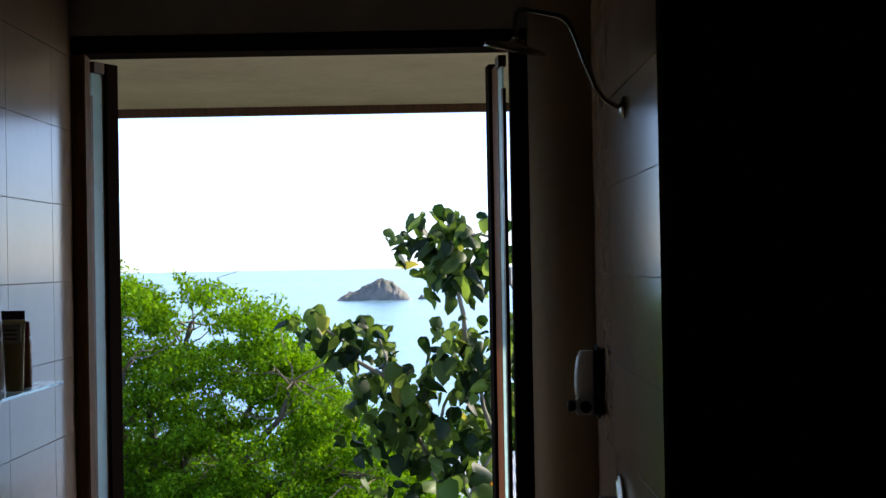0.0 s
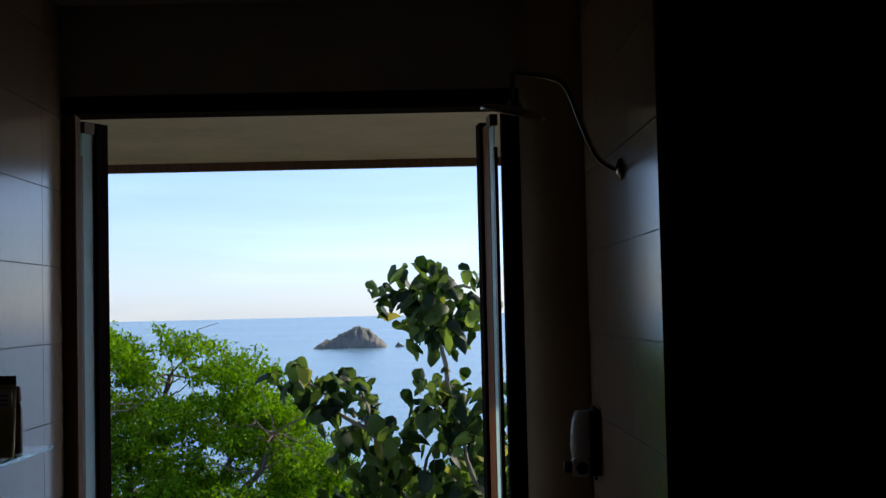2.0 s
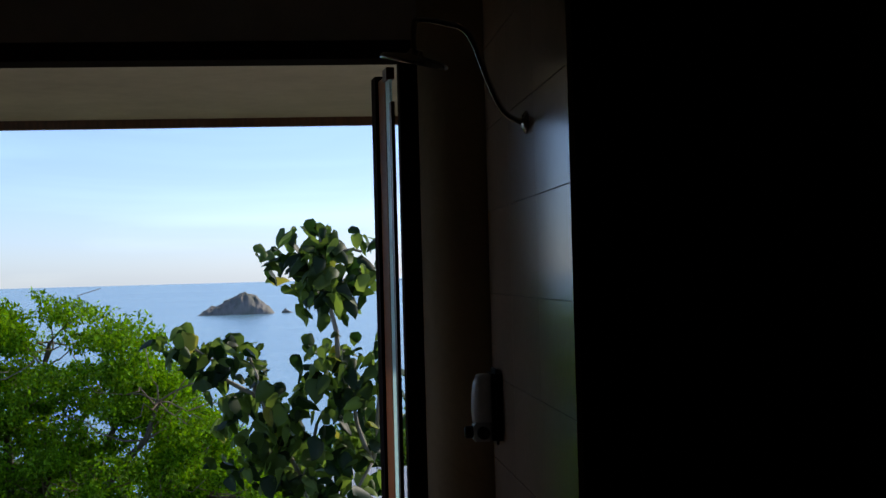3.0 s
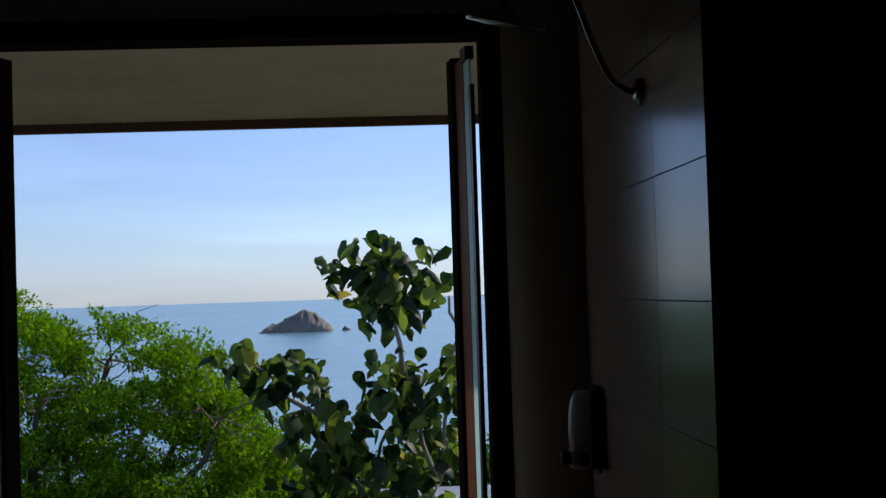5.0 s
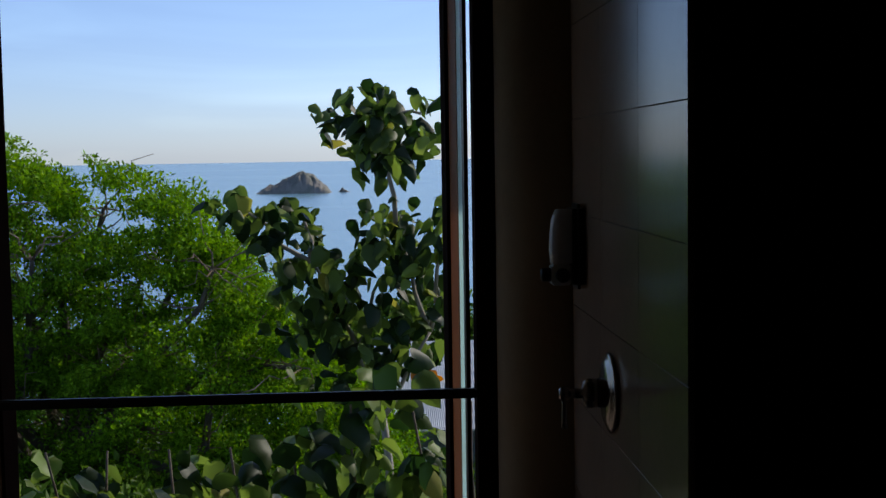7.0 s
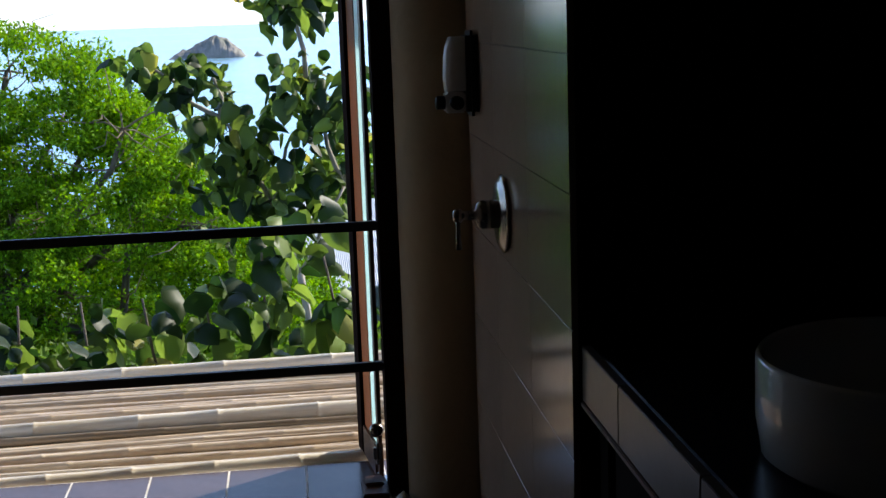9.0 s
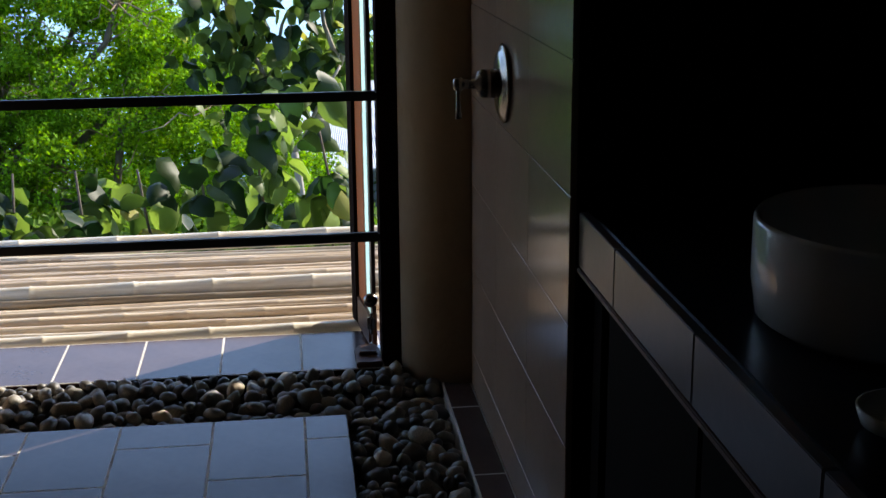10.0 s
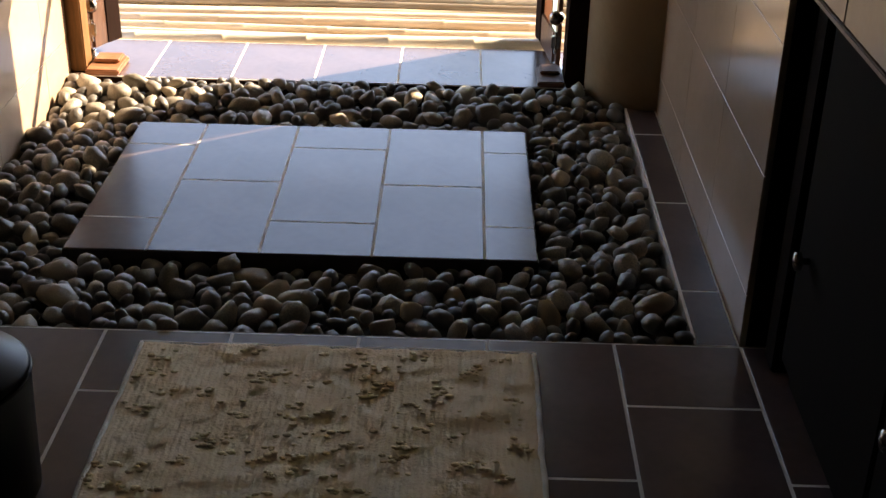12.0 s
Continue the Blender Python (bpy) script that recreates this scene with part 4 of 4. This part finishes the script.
def mat_z(x, y):
    return 0.014 + 0.0008 * math.sin(x * 2 * math.pi / 0.0115) + 0.004 * noise.noise(Vector((x * 9, y * 9, 2))) + 0.004 * noise.noise(Vector((x * 26, y * 26, 6))) + 0.0022 * noise.noise(Vector((x * 60, y * 40, 1)))


bm = bmesh.new()
nx, ny = 230, 90
rows = []
for j in range(ny + 1):
    v = j / ny
    row = []
    for i in range(nx + 1):
        u = i / nx
        x, y = MX0 + (MX1 - MX0) * u, MY0 + (MY1 - MY0) * v
        edge = min(u, 1 - u, v, 1 - v)
        row.append(bm.verts.new((x + 0.004 * noise.noise(Vector((0, y * 12, 4))), y + 0.005 * noise.noise(Vector((x * 9, 0, 8))), 0.002 + (mat_z(x, y) - 0.002) * min(1, edge / 0.012 + 0.25))))
    rows.append(row)
for a, b in zip(rows, rows[1:]):
    for i in range(nx):
        bm.faces.new((a[i], a[i + 1], b[i + 1], b[i]))
part("weave", bm, M_MAT, mat_ob, "", True)
bm = bmesh.new()
rim = [(MX0, MY0), (MX1, MY0), (MX1, MY1), (MX0, MY1), (MX0, MY0)]
for (xa, ya), (xb, yb) in zip(rim, rim[1:]):
    pts = []
    for k in range(41):
        x, y = xa + (xb - xa) * k / 40, ya + (yb - ya) * k / 40
        pts.append((x + 0.004 * noise.noise(Vector((0, y * 12, 4))), y + 0.005 * noise.noise(Vector((x * 9, 0, 8))), 0.007 + 0.002 * noise.noise(Vector((x * 30, y * 30, 0)))))
    tube(bm, pts, 0.006, 7)
part("hem", bm, M_HEM, mat_ob, "pale stitched hem", True)
bm = bmesh.new()
r3 = random.Random(5)
for k in range(95):
    cx, cy = r3.uniform(MX0 + 0.02, MX1 - 0.02), r3.uniform(MY0 + 0.02, MY1 - 0.02)
    for q in range(r3.choice((2, 4, 5, 7, 9))):
        x = min(MX1 - 0.012, max(MX0 + 0.012, cx + r3.gauss(0, 0.012)))
        y = min(MY1 - 0.012, max(MY0 + 0.012, cy + r3.gauss(0, 0.007)))
        s = r3.uniform(0.0025, 0.0065)
        bmesh.ops.create_icosphere(bm, subdivisions=1, radius=s, matrix=Matrix.Translation((x, y, mat_z(x, y) + s * 0.3)) @ Matrix.Diagonal((1.5, 1.0, 0.48, 1)))
tuft = part("tuft", bm, M_TUFT, mat_ob, "tan worn cotton tufts", True)
tuft["kind"] = "stuff"

# ---------------------------------------------------------------- shower platform and tiles
platform = thing("shower_platform", (-0.343, 3.15, -0.085), "raised platform of dark glossy tiles among pebbles", "platform")
PX0, PX1, PY0, PY1 = -0.872, 0.184, 2.768, 3.532
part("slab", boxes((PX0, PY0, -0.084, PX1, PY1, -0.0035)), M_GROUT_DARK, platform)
part("grout", boxes((PX0 + 0.004, PY0 + 0.004, -0.0034, PX1 - 0.004, PY1 - 0.004, -0.0003)), M_GROUT, platform)


def lay_platform():
    keep = platform.matrix_basis.inverted()
    before = set(platform.children)
    lay_tiles(platform, PX0, PX1, PY0, PY1, COLUMNS, 3.155, TILE_L, M_TILE_DARK)
    for o in platform.children:
        if o not in before:
            o.matrix_parent_inverse = keep


lay_platform()
lay_tiles(floor, LEFT, 1.19, -0.6, 2.428, [*COLUMNS, 0.8152, 1.0654], 2.21, TILE_L, M_TILE_DARK)
lay_tiles(strip, 0.478, 0.563, 2.43, 3.9, [0.565], 2.6525, TILE_L, M_TILE_DARK)
lay_tiles(ledge, LEFT - 0.2, 0.9, 3.889, 4.24, COLUMNS, 9.0, 20.0, M_TILE_DARK)
wall_tiles(wall_left, LEFT, 1, 1.6, 3.918, -0.08, CEIL, 3.27, 1.117, 0.425, 0.2525, M_TILE_WALL)
wall_tiles(wall_right, RIGHT, -1, 2.442, 3.9, -0.08, CEIL, 2.855, 1.117, 0.425, 0.2525, M_TILE_WALL)

# ---------------------------------------------------------------- pebbles
def pebble_mesh(seed, mat):
    bm = bmesh.new()
    bmesh.ops.create_icosphere(bm, subdivisions=2, radius=1)
    off = Vector((seed * 3.7, seed * 1.3, 0))
    for v in bm.verts:
        k = 1 + 0.42 * noise.noise(v.co * 0.8 + off) + 0.16 * noise.noise(v.co * 1.9 + off)
        v.co = Vector((v.co.x * k, v.co.y * k * (0.62 + 0.05 * (seed % 4)), v.co.z * k * (0.5 + 0.07 * (seed % 3))))
    cut = random.Random(seed)
    for _ in range(7):
        n = Vector((cut.gauss(0, 1), cut.gauss(0, 0.8), cut.gauss(0, 0.7))).normalized()
        reach = max(v.co.dot(n) for v in bm.verts) * cut.uniform(0.68, 0.86)
        for v in bm.verts:
            v.co -= n * 0.9 * max(0.0, v.co.dot(n) - reach)
    me = bpy.data.meshes.new("pebble")
    bm.to_mesh(me)
    bm.free()
    me.materials.append(mat)
    me.polygons.foreach_set("use_smooth", [True] * len(me.polygons))
    return me


r4 = random.Random(17)
shapes = [pebble_mesh(k, M_PEBBLE) for k in range(14)]
pale = [pebble_mesh(k + 20, M_PEBBLE_PALE) for k in range(4)]
placed = []


def free_spot(x, y, r, factor):
    if not (LEFT + 0.6 * r < x < 0.474 - 0.7 * r and 2.433 + 0.7 * r < y < 3.882 - 0.6 * r):
        return False
    if PX0 - 0.75 * r < x < PX1 + 0.75 * r and PY0 - 0.75 * r < y < PY1 + 0.75 * r:
        return False
    if (x - 0.56) ** 2 + (y - 3.905) ** 2 < (0.187 + 0.6 * r) ** 2:
        return False
    return all((x - a) ** 2 + (y - b) ** 2 > (factor * (r + c)) ** 2 for a, b, c in placed)


top_spots, tries = [], 0
while tries < 26000:
    tries += 1
    r = r4.uniform(0.02, 0.044) if tries < 9000 else r4.uniform(0.014, 0.026)
    x, y = r4.uniform(LEFT, 0.474), r4.uniform(2.43, 3.885)
    if free_spot(x, y, r, 0.72):
        placed.append((x, y, r))
        top_spots.append((x, y, r))
stones = thing("pebbles", (-0.35, 3.15, -0.085), "loose grey river pebbles filling the shower floor", "pebbles")
inv = stones.matrix_basis.inverted()
verts, faces, base = [], [], 0
ball = bmesh.new()
bmesh.ops.create_icosphere(ball, subdivisions=2, radius=1)
ball.verts.ensure_lookup_table()
unit = [v.co.copy() for v in ball.verts]
tris = [[v.index for v in f.verts] for f in ball.faces]
ball.free()
top_spots.sort(key=lambda s: -s[2])
for k, (x, y, r) in enumerate(top_spots):
    zc = -0.033 + r4.uniform(-0.018, 0.014) - 0.2 * (r - 0.03)
    zc += 0.028 * min(1.0, max(0.0, (y - 3.56) / 0.2)) + 0.012 * min(1.0, max(0.0, (2.75 - y) / 0.2)) + (0.016 if x > 0.36 and y < 3.56 else 0.0)
    turn = Euler((r4.gauss(0, 0.45), r4.gauss(0, 0.45), r4.uniform(0, 6.3)))
    if k < 300:
        me = r4.choice(pale) if r4.random() < 0.14 else r4.choice(shapes)
        ob = mesh_object("pebble", me, None, stones)
        ob.matrix_parent_inverse = inv
        ob.matrix_basis = Matrix.LocRotScale((x, y, zc), turn, (r * 1.15, r * 1.15, r * 1.2))
    else:
        m = Matrix.LocRotScale((x, y, zc - 0.006), turn, (r * 1.2, r * 0.9, r * 0.85))
        off = Vector((k * 0.7, 0, 0))
        verts += [tuple(m @ (u * (1 + 0.25 * noise.noise(u * 0.9 + off)))) for u in unit]
        faces += [[base + q for q in f] for f in tris]
        base += len(unit)
for k in range(900):
    x, y = r4.uniform(LEFT + 0.02, 0.45), r4.uniform(2.455, 3.86)
    if PX0 - 0.02 < x < PX1 + 0.02 and PY0 - 0.02 < y < PY1 + 0.02:
        continue
    r = r4.uniform(0.018, 0.03)
    m = Matrix.LocRotScale((x, y, -0.066 + 0.024 * min(1.0, max(0.0, (y - 3.56) / 0.2))), Euler((0, 0, r4.uniform(0, 6.3))), (r * 1.2, r * 0.9, r * 0.75))
    off = Vector((k * 0.9, 4, 0))
    verts += [tuple(m @ (u * (1 + 0.25 * noise.noise(u * 0.9 + off)))) for u in unit]
    faces += [[base + q for q in f] for f in tris]
    base += len(unit)
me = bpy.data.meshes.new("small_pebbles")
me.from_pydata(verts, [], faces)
small = mesh_object("small_pebbles", me, M_PEBBLE_GAP_SHADE, stones, "small pebbles filling the gaps, gap shade in their dark colour", True)
small["kind"] = "stuff"
